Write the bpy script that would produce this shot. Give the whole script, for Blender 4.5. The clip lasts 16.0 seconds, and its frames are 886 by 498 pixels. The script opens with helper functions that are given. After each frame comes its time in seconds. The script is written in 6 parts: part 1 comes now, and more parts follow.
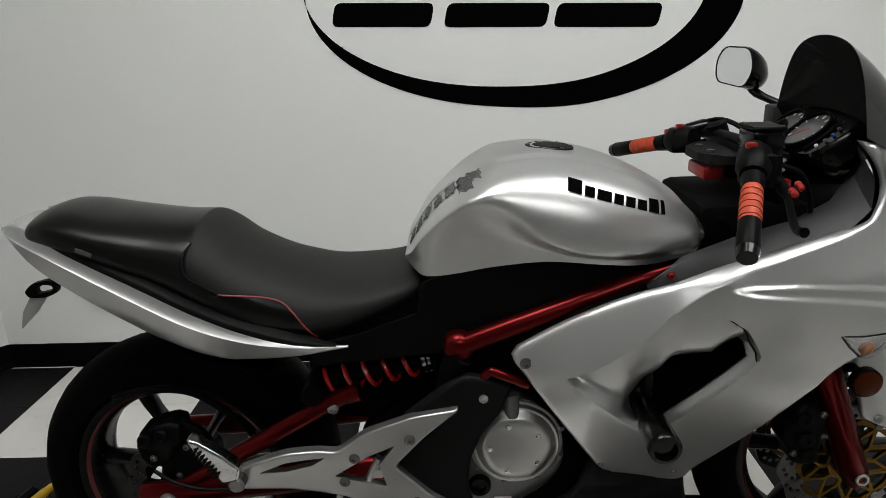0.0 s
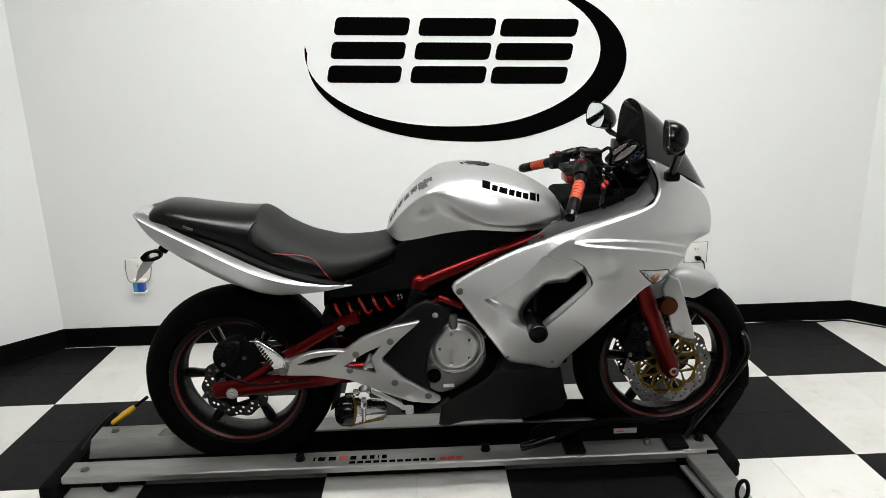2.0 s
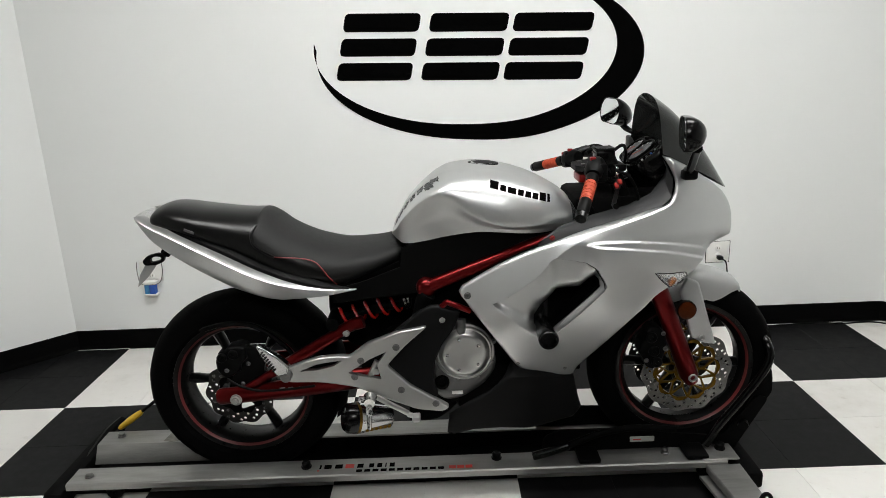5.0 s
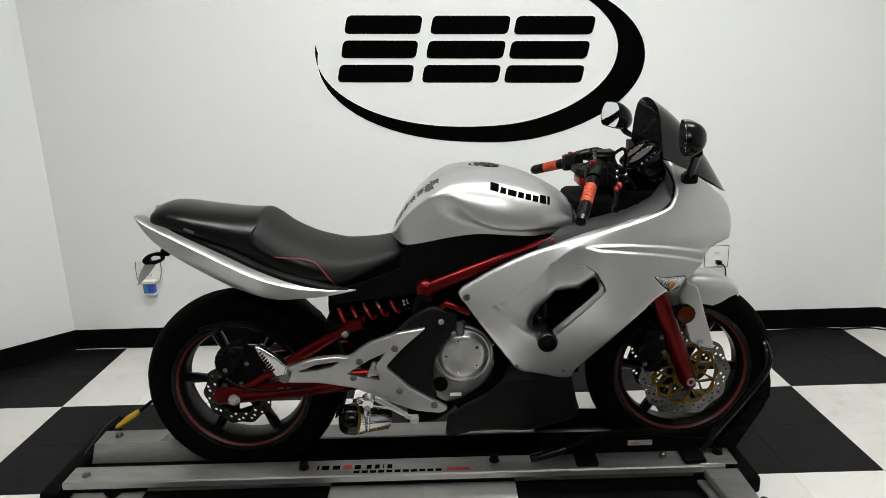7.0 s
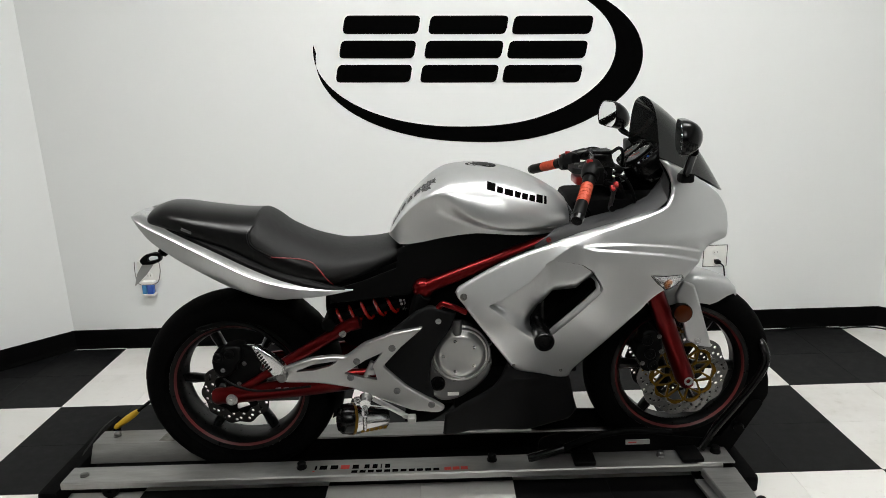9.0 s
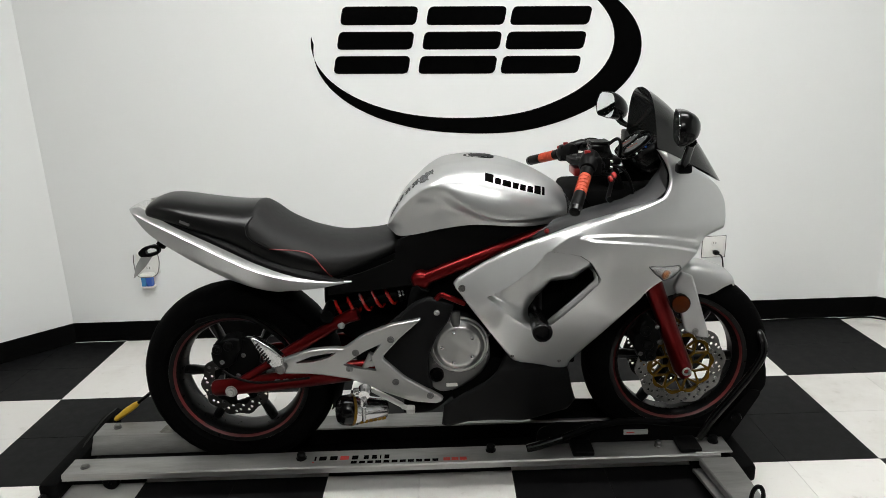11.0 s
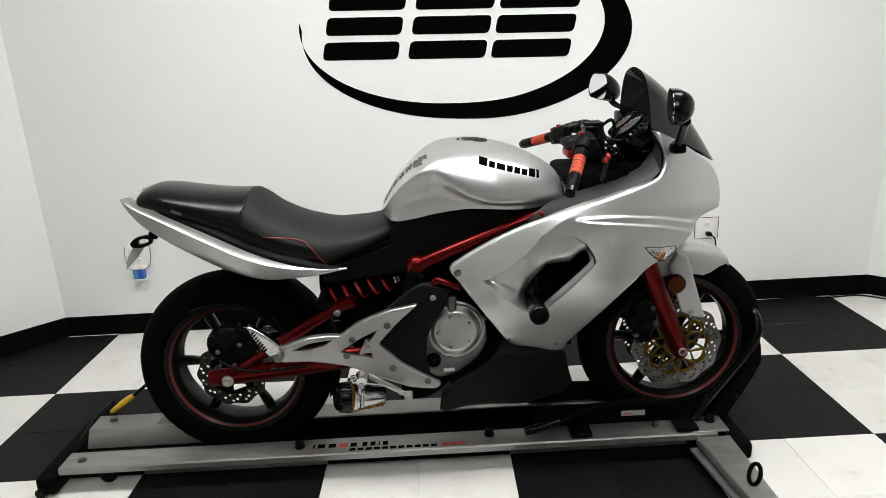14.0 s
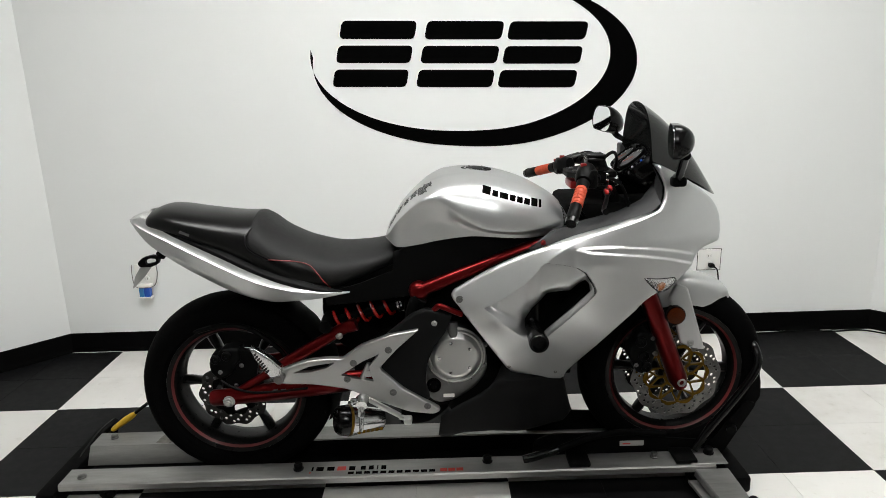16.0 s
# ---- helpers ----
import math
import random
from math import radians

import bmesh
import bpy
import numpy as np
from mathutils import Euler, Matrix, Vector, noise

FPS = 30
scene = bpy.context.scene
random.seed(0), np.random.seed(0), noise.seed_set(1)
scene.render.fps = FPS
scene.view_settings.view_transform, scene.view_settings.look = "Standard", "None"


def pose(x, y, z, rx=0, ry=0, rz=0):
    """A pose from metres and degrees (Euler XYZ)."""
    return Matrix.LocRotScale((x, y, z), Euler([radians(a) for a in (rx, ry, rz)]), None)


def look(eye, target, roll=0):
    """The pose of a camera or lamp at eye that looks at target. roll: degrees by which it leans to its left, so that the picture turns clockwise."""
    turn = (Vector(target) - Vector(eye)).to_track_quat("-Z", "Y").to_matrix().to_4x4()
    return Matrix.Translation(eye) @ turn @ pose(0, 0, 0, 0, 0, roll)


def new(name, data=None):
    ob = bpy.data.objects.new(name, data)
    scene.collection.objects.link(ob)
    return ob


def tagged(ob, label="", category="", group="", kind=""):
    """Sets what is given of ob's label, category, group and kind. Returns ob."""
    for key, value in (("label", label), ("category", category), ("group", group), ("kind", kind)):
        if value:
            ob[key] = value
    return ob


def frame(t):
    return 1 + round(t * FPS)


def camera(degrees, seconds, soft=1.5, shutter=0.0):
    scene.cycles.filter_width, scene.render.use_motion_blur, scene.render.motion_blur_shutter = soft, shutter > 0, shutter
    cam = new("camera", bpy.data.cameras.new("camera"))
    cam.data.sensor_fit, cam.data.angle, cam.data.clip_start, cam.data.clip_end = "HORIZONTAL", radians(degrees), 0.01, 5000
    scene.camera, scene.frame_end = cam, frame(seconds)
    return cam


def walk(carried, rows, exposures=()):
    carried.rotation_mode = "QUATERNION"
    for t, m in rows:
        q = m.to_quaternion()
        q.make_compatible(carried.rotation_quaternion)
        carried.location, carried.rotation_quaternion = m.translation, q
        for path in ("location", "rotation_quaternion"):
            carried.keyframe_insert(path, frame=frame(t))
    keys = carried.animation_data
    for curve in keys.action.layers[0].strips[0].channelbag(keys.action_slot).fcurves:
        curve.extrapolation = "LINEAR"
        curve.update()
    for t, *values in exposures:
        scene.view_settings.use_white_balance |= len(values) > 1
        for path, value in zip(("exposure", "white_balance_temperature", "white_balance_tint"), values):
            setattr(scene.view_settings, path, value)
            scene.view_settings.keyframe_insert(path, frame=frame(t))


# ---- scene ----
from mathutils import geometry
cam = camera(66.7, 16.0, soft=0.55)
PATH = [
    (0, (0.028, 0.167, 1.256), (-0.015, 2.067, 0.634), -1.9),
    (0.5, (0.069, -0.103, 1.283), (0.025, 1.795, 0.652), -3.0),
    (1, (-0.009, -0.408, 1.276), (0.077, 1.49, 0.653), -3.4),
    (1.5, (-0.035, -0.583, 1.324), (0.106, 1.337, 0.783), 0.2),
    (2, (0.042, -0.642, 1.33), (0.098, 1.288, 0.808), -1.5),
    (2.5, (0.15, -0.673, 1.324), (0.073, 1.257, 0.804), -1.3),
    (3, (0.097, -0.641, 1.322), (0.08, 1.291, 0.807), -1.5),
    (3.5, (0.03, -0.606, 1.318), (0.074, 1.323, 0.79), -2.3),
    (4, (0.083, -0.576, 1.324), (0.074, 1.352, 0.792), -2.3),
    (6.5, (0.088, -0.572, 1.325), (0.086, 1.36, 0.807), -2.0),
    (7, (0.084, -0.575, 1.322), (0.079, 1.357, 0.803), -1.7),
    (7.5, (0.084, -0.574, 1.323), (0.079, 1.356, 0.801), -2.1),
    (8, (0.086, -0.577, 1.323), (0.077, 1.355, 0.804), -1.3),
    (8.5, (0.091, -0.577, 1.321), (0.084, 1.355, 0.803), -1.7),
    (11, (0.099, -0.579, 1.319), (0.092, 1.346, 0.778), -2.0),
    (11.5, (0.098, -0.584, 1.312), (0.097, 1.338, 0.757), -2.1),
    (12, (0.094, -0.586, 1.311), (0.091, 1.335, 0.752), -2.2),
    (12.5, (0.094, -0.582, 1.307), (0.098, 1.336, 0.741), -2.5),
    (13, (0.092, -0.581, 1.307), (0.095, 1.337, 0.74), -2.4),
    (13.5, (0.089, -0.575, 1.307), (0.099, 1.342, 0.736), -2.3),
    (14, (0.088, -0.574, 1.306), (0.105, 1.342, 0.732), -2.9),
    (14.5, (0.087, -0.576, 1.303), (0.102, 1.339, 0.728), -2.8),
    (15, (0.092, -0.582, 1.308), (0.095, 1.333, 0.73), -2.5),
    (15.5, (0.093, -0.588, 1.317), (0.102, 1.343, 0.796), -2.2),
    (16, (0.096, -0.598, 1.321), (0.1, 1.337, 0.815), -1.7),
]

# ---- light: closed room lit by ceiling panels ----
EXPOSURES = [(0.0, -0.84), (0.5, -0.42), (1.0, -0.10), (1.5, 0.04), (2.5, -0.18), (4.2, -0.20), (6.5, -0.38), (7.0, -0.28), (8.0, -0.21), (8.7, -0.24), (12.5, -0.16), (14.5, -0.09), (16.0, -0.17)]
walk(cam, [(t, look(eye, target, roll)) for t, eye, target, roll in PATH], EXPOSURES)
world = bpy.data.worlds.new("world")
scene.world = world
world.use_nodes = True
world.node_tree.nodes["Background"].inputs[0].default_value = (0.9, 0.95, 1, 1)
world.node_tree.nodes["Background"].inputs[1].default_value = 0.02
PANEL_GLOW = 24.0

YC = 1.455      # the motorcycle's middle plane
FLOOR_TRAY = 0.041


# ---- materials ----
def material(name, color, rough=0.5, metal=0.0, vary=0.15, scale=12.0, bump=0.0, bump_scale=200.0,
             coat=0.0, rough_vary=0.1, tint=None, stretch=(1, 1, 1), spec=0.5):
    m = bpy.data.materials.new(name)
    m.use_nodes = True
    nt = m.node_tree
    n, l = nt.nodes, nt.links
    b = n["Principled BSDF"]
    b.inputs["Metallic"].default_value = metal
    b.inputs["Coat Weight"].default_value = coat
    b.inputs["Coat Roughness"].default_value = 0.06
    b.inputs["Specular IOR Level"].default_value = spec
    tc = n.new("ShaderNodeTexCoord")
    mp = n.new("ShaderNodeMapping")
    mp.inputs["Scale"].default_value = stretch
    l.new(tc.outputs["Object"], mp.inputs[0])
    big = n.new("ShaderNodeTexNoise")
    big.inputs["Scale"].default_value = scale
    big.inputs["Detail"].default_value = 6
    big.inputs["Roughness"].default_value = 0.6
    l.new(mp.outputs[0], big.inputs["Vector"])
    mix = n.new("ShaderNodeMix")
    mix.data_type = "RGBA"
    c2 = tint or tuple(min(1, c * (1 + vary)) for c in color)
    mix.inputs[6].default_value = (*[c * (1 - vary) for c in color], 1)
    mix.inputs[7].default_value = (*c2, 1)
    l.new(big.outputs["Fac"], mix.inputs[0])
    l.new(mix.outputs[2], b.inputs["Base Color"])
    ra = n.new("ShaderNodeMapRange")
    ra.inputs["To Min"].default_value = max(0.02, rough - rough_vary)
    ra.inputs["To Max"].default_value = min(1, rough + rough_vary)
    fine = n.new("ShaderNodeTexNoise")
    fine.inputs["Scale"].default_value = scale * 5
    fine.inputs["Detail"].default_value = 4
    l.new(mp.outputs[0], fine.inputs["Vector"])
    l.new(fine.outputs["Fac"], ra.inputs[0])
    l.new(ra.outputs[0], b.inputs["Roughness"])
    if bump:
        g = n.new("ShaderNodeTexNoise")
        g.inputs["Scale"].default_value = bump_scale
        g.inputs["Detail"].default_value = 3
        l.new(mp.outputs[0], g.inputs["Vector"])
        bp = n.new("ShaderNodeBump")
        bp.inputs["Strength"].default_value = bump
        bp.inputs["Distance"].default_value = 0.002
        l.new(g.outputs["Fac"], bp.inputs["Height"])
        l.new(bp.outputs[0], b.inputs["Normal"])
    return m


def glass(name, color, rough=0.03, alpha_mix=0.6):
    """Thin smoked plastic: part see-through, part glossy."""
    m = bpy.data.materials.new(name)
    m.use_nodes = True
    n, l = m.node_tree.nodes, m.node_tree.links
    b = n["Principled BSDF"]
    b.inputs["Base Color"].default_value = (*color, 1)
    b.inputs["Roughness"].default_value = rough
    tr = n.new("ShaderNodeBsdfTransparent")
    tr.inputs[0].default_value = (*[min(1, c * 2.5 + 0.1) for c in color], 1)
    mx = n.new("ShaderNodeMixShader")
    mx.inputs[0].default_value = alpha_mix
    l.new(b.outputs[0], mx.inputs[1])
    l.new(tr.outputs[0], mx.inputs[2])
    l.new(mx.outputs[0], n["Material Output"].inputs[0])
    return m


def emitter(name, color, strength):
    m = bpy.data.materials.new(name)
    m.use_nodes = True
    b = m.node_tree.nodes["Principled BSDF"]
    b.inputs["Base Color"].default_value = (0.8, 0.8, 0.8, 1)
    b.inputs["Emission Color"].default_value = (*color, 1)
    b.inputs["Emission Strength"].default_value = strength
    return m


def tile_material(name, base, dark, rough, spec=0.5):
    """Vinyl tile: marbled base, scuffs and trodden-in dirt; each tile a little different."""
    m = bpy.data.materials.new(name)
    m.use_nodes = True
    n, l = m.node_tree.nodes, m.node_tree.links
    b = n["Principled BSDF"]
    b.inputs["Specular IOR Level"].default_value = spec
    geo = n.new("ShaderNodeNewGeometry")
    info = n.new("ShaderNodeObjectInfo")
    ns = []
    for sc, det in ((2.2, 5), (26.0, 6), (140.0, 3)):
        t = n.new("ShaderNodeTexNoise")
        t.inputs["Scale"].default_value = sc
        t.inputs["Detail"].default_value = det
        t.inputs["Roughness"].default_value = 0.65
        l.new(geo.outputs["Position"], t.inputs["Vector"])
        ns.append(t)
    dirt = n.new("ShaderNodeValToRGB")
    dirt.color_ramp.elements[0].position, dirt.color_ramp.elements[1].position = 0.5, 0.78
    l.new(ns[0].outputs["Fac"], dirt.inputs[0])
    speck = n.new("ShaderNodeValToRGB")
    speck.color_ramp.elements[0].position, speck.color_ramp.elements[1].position = 0.60, 0.72
    l.new(ns[1].outputs["Fac"], speck.inputs[0])
    mul = n.new("ShaderNodeMath")
    mul.operation = "MULTIPLY"
    l.new(dirt.outputs[0], mul.inputs[0])
    l.new(ns[1].outputs["Fac"], mul.inputs[1])
    add = n.new("ShaderNodeMath")
    add.operation = "MULTIPLY_ADD"
    add.use_clamp = True
    add.inputs[1].default_value = 0.35
    l.new(speck.outputs[0], add.inputs[0])
    l.new(mul.outputs[0], add.inputs[2])
    mix = n.new("ShaderNodeMix")
    mix.data_type = "RGBA"
    mix.inputs[6].default_value, mix.inputs[7].default_value = (*base, 1), (*dark, 1)
    l.new(add.outputs[0], mix.inputs[0])
    hsv = n.new("ShaderNodeHueSaturation")
    ran = n.new("ShaderNodeMapRange")
    ran.inputs["To Min"].default_value, ran.inputs["To Max"].default_value = 0.94, 1.05
    l.new(info.outputs["Random"], ran.inputs[0])
    l.new(ran.outputs[0], hsv.inputs["Value"])
    l.new(mix.outputs[2], hsv.inputs["Color"])
    l.new(hsv.outputs[0], b.inputs["Base Color"])
    rr = n.new("ShaderNodeMapRange")
    rr.inputs["To Min"].default_value, rr.inputs["To Max"].default_value = rough - 0.1, rough + 0.15
    l.new(ns[1].outputs["Fac"], rr.inputs[0])
    l.new(rr.outputs[0], b.inputs["Roughness"])
    bp = n.new("ShaderNodeBump")
    bp.inputs["Strength"].default_value, bp.inputs["Distance"].default_value = 0.08, 0.001
    l.new(ns[2].outputs["Fac"], bp.inputs["Height"])
    l.new(bp.outputs[0], b.inputs["Normal"])
    return m


WALL = material("wall_paint", (0.80, 0.81, 0.80), 0.55, vary=0.015, scale=3, bump=0.10, bump_scale=260)
UNSEEN_WALL = material("unseen_wall_dark", (0.10, 0.10, 0.10), 0.7, vary=0.05, scale=3, bump=0.10, bump_scale=200)
CEIL = material("ceiling_paint", (0.75, 0.75, 0.74), 0.9, vary=0.03, bump=0.3, bump_scale=120)
SIGN = material("black_vinyl", (0.0008, 0.0008, 0.0008), 0.8, vary=0.1, spec=0.02)
BASE = material("baseboard_vinyl", (0.0015, 0.0015, 0.0015), 0.6, vary=0.3, spec=0.03)
TILE_W = tile_material("white_tile", (0.66, 0.645, 0.62), (0.42, 0.39, 0.35), 0.42)
TILE_B = tile_material("black_tile", (0.0046, 0.0046, 0.0050), (0.014, 0.014, 0.0135), 0.5, 0.10)
SLAB = material("floor_slab", (0.05, 0.05, 0.05), 0.9)
SILVER = material("silver_paint", (0.56, 0.565, 0.565), 0.355, metal=0.92, vary=0.025, scale=30, coat=0.22, rough_vary=0.02)
SEAT = material("seat_leather", (0.0014, 0.0014, 0.0014), 0.30, vary=0.2, scale=25, spec=0.26, rough_vary=0.03)
SEAT_TOP = material("seat_grip_vinyl", (0.010, 0.010, 0.010), 0.55, vary=0.15, scale=60, bump=0.4, bump_scale=700, spec=0.2)
PIPING = material("red_piping", (0.20, 0.014, 0.014), 0.5)
BLACK = material("black_plastic", (0.0015, 0.0015, 0.0015), 0.45, vary=0.3, bump=0.05, bump_scale=500, spec=0.07)
DEEP = material("black_metal", (0.0015, 0.0015, 0.0015), 0.7, vary=0.3, spec=0.05)
GLOSS = material("black_gloss", (0.0015, 0.0015, 0.0015), 0.17, vary=0.2, rough_vary=0.04, spec=0.22)
COWL = material("grained_dark_plastic", (0.0055, 0.0055, 0.0056), 0.5, vary=0.15, scale=40, bump=0.12, bump_scale=900, spec=0.06)
RED = material("red_metallic", (0.098, 0.0016, 0.002), 0.28, metal=0.85, vary=0.03, coat=0.05, rough_vary=0.0)
DULL_RED = material("red_rim_tape", (0.085, 0.005, 0.005), 0.4, vary=0.2)
RUBBER = material("tyre_rubber", (0.0012, 0.0012, 0.0012), 0.75, vary=0.3, scale=40, bump=0.2, bump_scale=300, spec=0.03)
WHEEL = material("wheel_paint", (0.003, 0.003, 0.003), 0.30, vary=0.3, scale=20, rough_vary=0.08, spec=0.16)
STEEL = material("disc_steel", (0.155, 0.152, 0.148), 0.30, metal=1.0, vary=0.2, scale=60, rough_vary=0.08)
# the disc steel again, darkened for the rear and far discs in shade
DISC_SHADE = material("shaded_disc_steel", (0.035, 0.034, 0.033), 0.35, metal=1.0, vary=0.2, scale=60, rough_vary=0.08)
GOLD = material("gold_anodised", (0.125, 0.070, 0.011), 0.34, metal=1.0, vary=0.2, scale=50)
CHROME = material("chrome", (0.48, 0.48, 0.48), 0.18, metal=1.0, vary=0.05)
ALLOY = material("cast_alloy", (0.42, 0.42, 0.41), 0.32, metal=0.94, vary=0.04, scale=14, bump=0.05, bump_scale=1200, rough_vary=0.03)
DARKALLOY = material("dark_alloy", (0.15, 0.15, 0.148), 0.42, metal=0.85, vary=0.08, scale=14, bump=0.06, bump_scale=900, rough_vary=0.04)
RAIL = material("brushed_aluminium", (0.20, 0.197, 0.19), 0.42, metal=0.75, vary=0.35, scale=7, stretch=(0.7, 4, 4), bump=0.25, bump_scale=90, tint=(0.36, 0.355, 0.342), rough_vary=0.15)
WORN = material("worn_label", (0.05, 0.04, 0.03), 0.7, vary=0.8, scale=45, tint=(0.30, 0.28, 0.25))
PANEL = material("grained_grey_plastic", (0.022, 0.022, 0.023), 0.5, vary=0.12, scale=40, bump=0.15, bump_scale=900, spec=0.25)
ORANGE = material("orange_rubber", (0.36, 0.040, 0.010), 0.6, vary=0.2, scale=80, bump=0.3)
REDPART = material("red_anodised", (0.22, 0.005, 0.004), 0.32, metal=0.4, vary=0.15)
SMOKE = glass("smoked_screen", (0.004, 0.0045, 0.004), 0.10, 0.07)
CLEAR = glass("clear_lens", (0.40, 0.40, 0.39), 0.05, 0.86)
AMBER = material("amber_lens", (0.055, 0.0095, 0.001), 0.25, vary=0.6, scale=200, spec=0.12)
AMBERBULB = material("amber_bulb", (0.30, 0.085, 0.004), 0.35, spec=0.15)
MIRROR = material("mirror_glass", (0.86, 0.87, 0.88), 0.03, metal=1.0, vary=0.0, rough_vary=0.0)
DIAL = material("dial_face", (0.045, 0.045, 0.047), 0.3, vary=0.7, scale=90, coat=0.6)
YELLOW = material("yellow_plastic", (0.58, 0.36, 0.02), 0.5, vary=0.35, scale=60)
WHITEPL = material("white_plastic", (0.78, 0.77, 0.74), 0.35, vary=0.03)
BLUE = material("blue_gel", (0.02, 0.09, 0.42), 0.2, vary=0.25, scale=60, coat=0.5)
PALEBLUE = material("pale_blue_gel", (0.05, 0.22, 0.45), 0.2, vary=0.25, scale=60, coat=0.5)
PLATE = material("plate_grey", (0.30, 0.30, 0.29), 0.4, vary=0.1)
SPRING = material("red_spring_paint", (0.32, 0.008, 0.006), 0.22, vary=0.1, coat=0.6, rough_vary=0.03)
CHROMEPAD = material("tank_pad_pattern", (0.006, 0.006, 0.006), 0.6, vary=0.3, spec=0.08)
nodes, links = CHROMEPAD.node_tree.nodes, CHROMEPAD.node_tree.links
flecks = nodes.new("ShaderNodeTexNoise")
flecks.inputs["Scale"].default_value, flecks.inputs["Detail"].default_value = 85, 2
cut = nodes.new("ShaderNodeValToRGB")
cut.color_ramp.elements[0].position, cut.color_ramp.elements[0].color = 0.565, (0.004, 0.004, 0.004, 1)
cut.color_ramp.elements[1].position, cut.color_ramp.elements[1].color = 0.58, (0.30, 0.30, 0.30, 1)
links.new(flecks.outputs["Fac"], cut.inputs[0])
links.new(cut.outputs[0], nodes["Principled BSDF"].inputs["Base Color"])
RED_INK = material("red_print", (0.45, 0.03, 0.02), 0.5)


# ---- mesh helpers ----
def finish(bm, sharp=38):
    bmesh.ops.remove_doubles(bm, verts=bm.verts, dist=1e-5)
    bmesh.ops.recalc_face_normals(bm, faces=bm.faces)
    for f in bm.faces:
        f.smooth = True
    for e in bm.edges:
        if len(e.link_faces) == 2 and e.calc_face_angle(0) > radians(sharp):
            e.smooth = False


def part(name, bm, mat, parent=None, label="", sharp=38):
    finish(bm, sharp)
    me = bpy.data.meshes.new(name)
    bm.to_mesh(me)
    bm.free()
    me.materials.append(mat)
    ob = new(name, me)
    if parent is not None:
        ob.parent = parent
        # meshes are drawn in world places
        inv = parent.matrix_basis.inverted() if parent.type == "EMPTY" else Matrix.Identity(4)
        ob.matrix_parent_inverse = inv
    if label:
        ob["label"] = label
    return ob


def thing(name, place, label, category, group="", kind=""):
    ob = new(name)
    ob.empty_display_size = 0.05
    ob.matrix_basis = Matrix.Translation(place)
    return tagged(ob, label, category, group, kind)


def box(bm, x0, x1, y0, y1, z0, z1, bevel=0.0, seg=2):
    m = Matrix.LocRotScale(((x0 + x1) / 2, (y0 + y1) / 2, (z0 + z1) / 2), None, (abs(x1 - x0), abs(y1 - y0), abs(z1 - z0)))
    r = bmesh.ops.create_cube(bm, size=1, matrix=m)
    if bevel:
        es = list({e for v in r["verts"] for e in v.link_edges})
        bmesh.ops.bevel(bm, geom=es, offset=bevel, segments=seg, affect="EDGES", profile=0.5)


def obox(bm, a, b, width, height, bevel=0.0, up=(0, 0, 1)):
    """A bar of rectangular section from a to b."""
    a, b = Vector(a), Vector(b)
    d = (b - a).normalized()
    s = d.cross(Vector(up)).normalized()
    u = s.cross(d)
    m = Matrix((d, s, u)).transposed().to_4x4()
    m.translation = (a + b) / 2
    r = bmesh.ops.create_cube(bm, size=1, matrix=m @ Matrix.Diagonal(((b - a).length, width, height, 1)))
    if bevel:
        es = list({e for v in r["verts"] for e in v.link_edges})
        bmesh.ops.bevel(bm, geom=es, offset=bevel, segments=2, affect="EDGES", profile=0.5)


def spline(pts, n=8, closed=False):
    """Catmull-Rom through the points (any dimension)."""
    pts = [Vector(p) for p in pts]
    k = len(pts)
    out = []
    for i in range(k if closed else k - 1):
        p1, p2 = pts[i], pts[(i + 1) % k]
        p0 = pts[i - 1] if (closed or i) else p1 * 2 - p2
        p3 = pts[(i + 2) % k] if (closed or i + 2 < k) else p2 * 2 - p1
        for j in range(n):
            t = j / n
            out.append(0.5 * ((2 * p1) + (p2 - p0) * t + (2 * p0 - 5 * p1 + 4 * p2 - p3) * t * t + (3 * p1 - p0 - 3 * p2 + p3) * t ** 3))
    if not closed:
        out.append(pts[-1])
    return out


def tube(bm, pts, r, seg=10, closed=False, caps=True):
    """A round tube along the points; r a number or one for each point."""
    pts = [Vector(p) for p in pts]
    k = len(pts)
    rs = r if isinstance(r, (list, tuple)) else [r] * k
    rings = []
    ref = None
    for i, p in enumerate(pts):
        a = pts[i - 1] if (i or closed) else p
        b = pts[(i + 1) % k] if (i + 1 < k or closed) else p
        d = (b - a).normalized()
        if ref is None:
            ref = d.orthogonal().normalized()
        ref = (ref - d * ref.dot(d)).normalized()
        s = d.cross(ref)
        rings.append([bm.verts.new(p + (ref * math.cos(2 * math.pi * j / seg) + s * math.sin(2 * math.pi * j / seg)) * rs[i]) for j in range(seg)])
    for i in range(k if closed else k - 1):
        a, b = rings[i], rings[(i + 1) % k]
        for j in range(seg):
            bm.faces.new((a[j], a[(j + 1) % seg], b[(j + 1) % seg], b[j]))
    if caps and not closed:
        bm.faces.new(rings[0])
        bm.faces.new(rings[-1])


def cyl(bm, a, b, r0, r1=None, seg=20):
    tube(bm, [a, b], [r0, r0 if r1 is None else r1], seg)


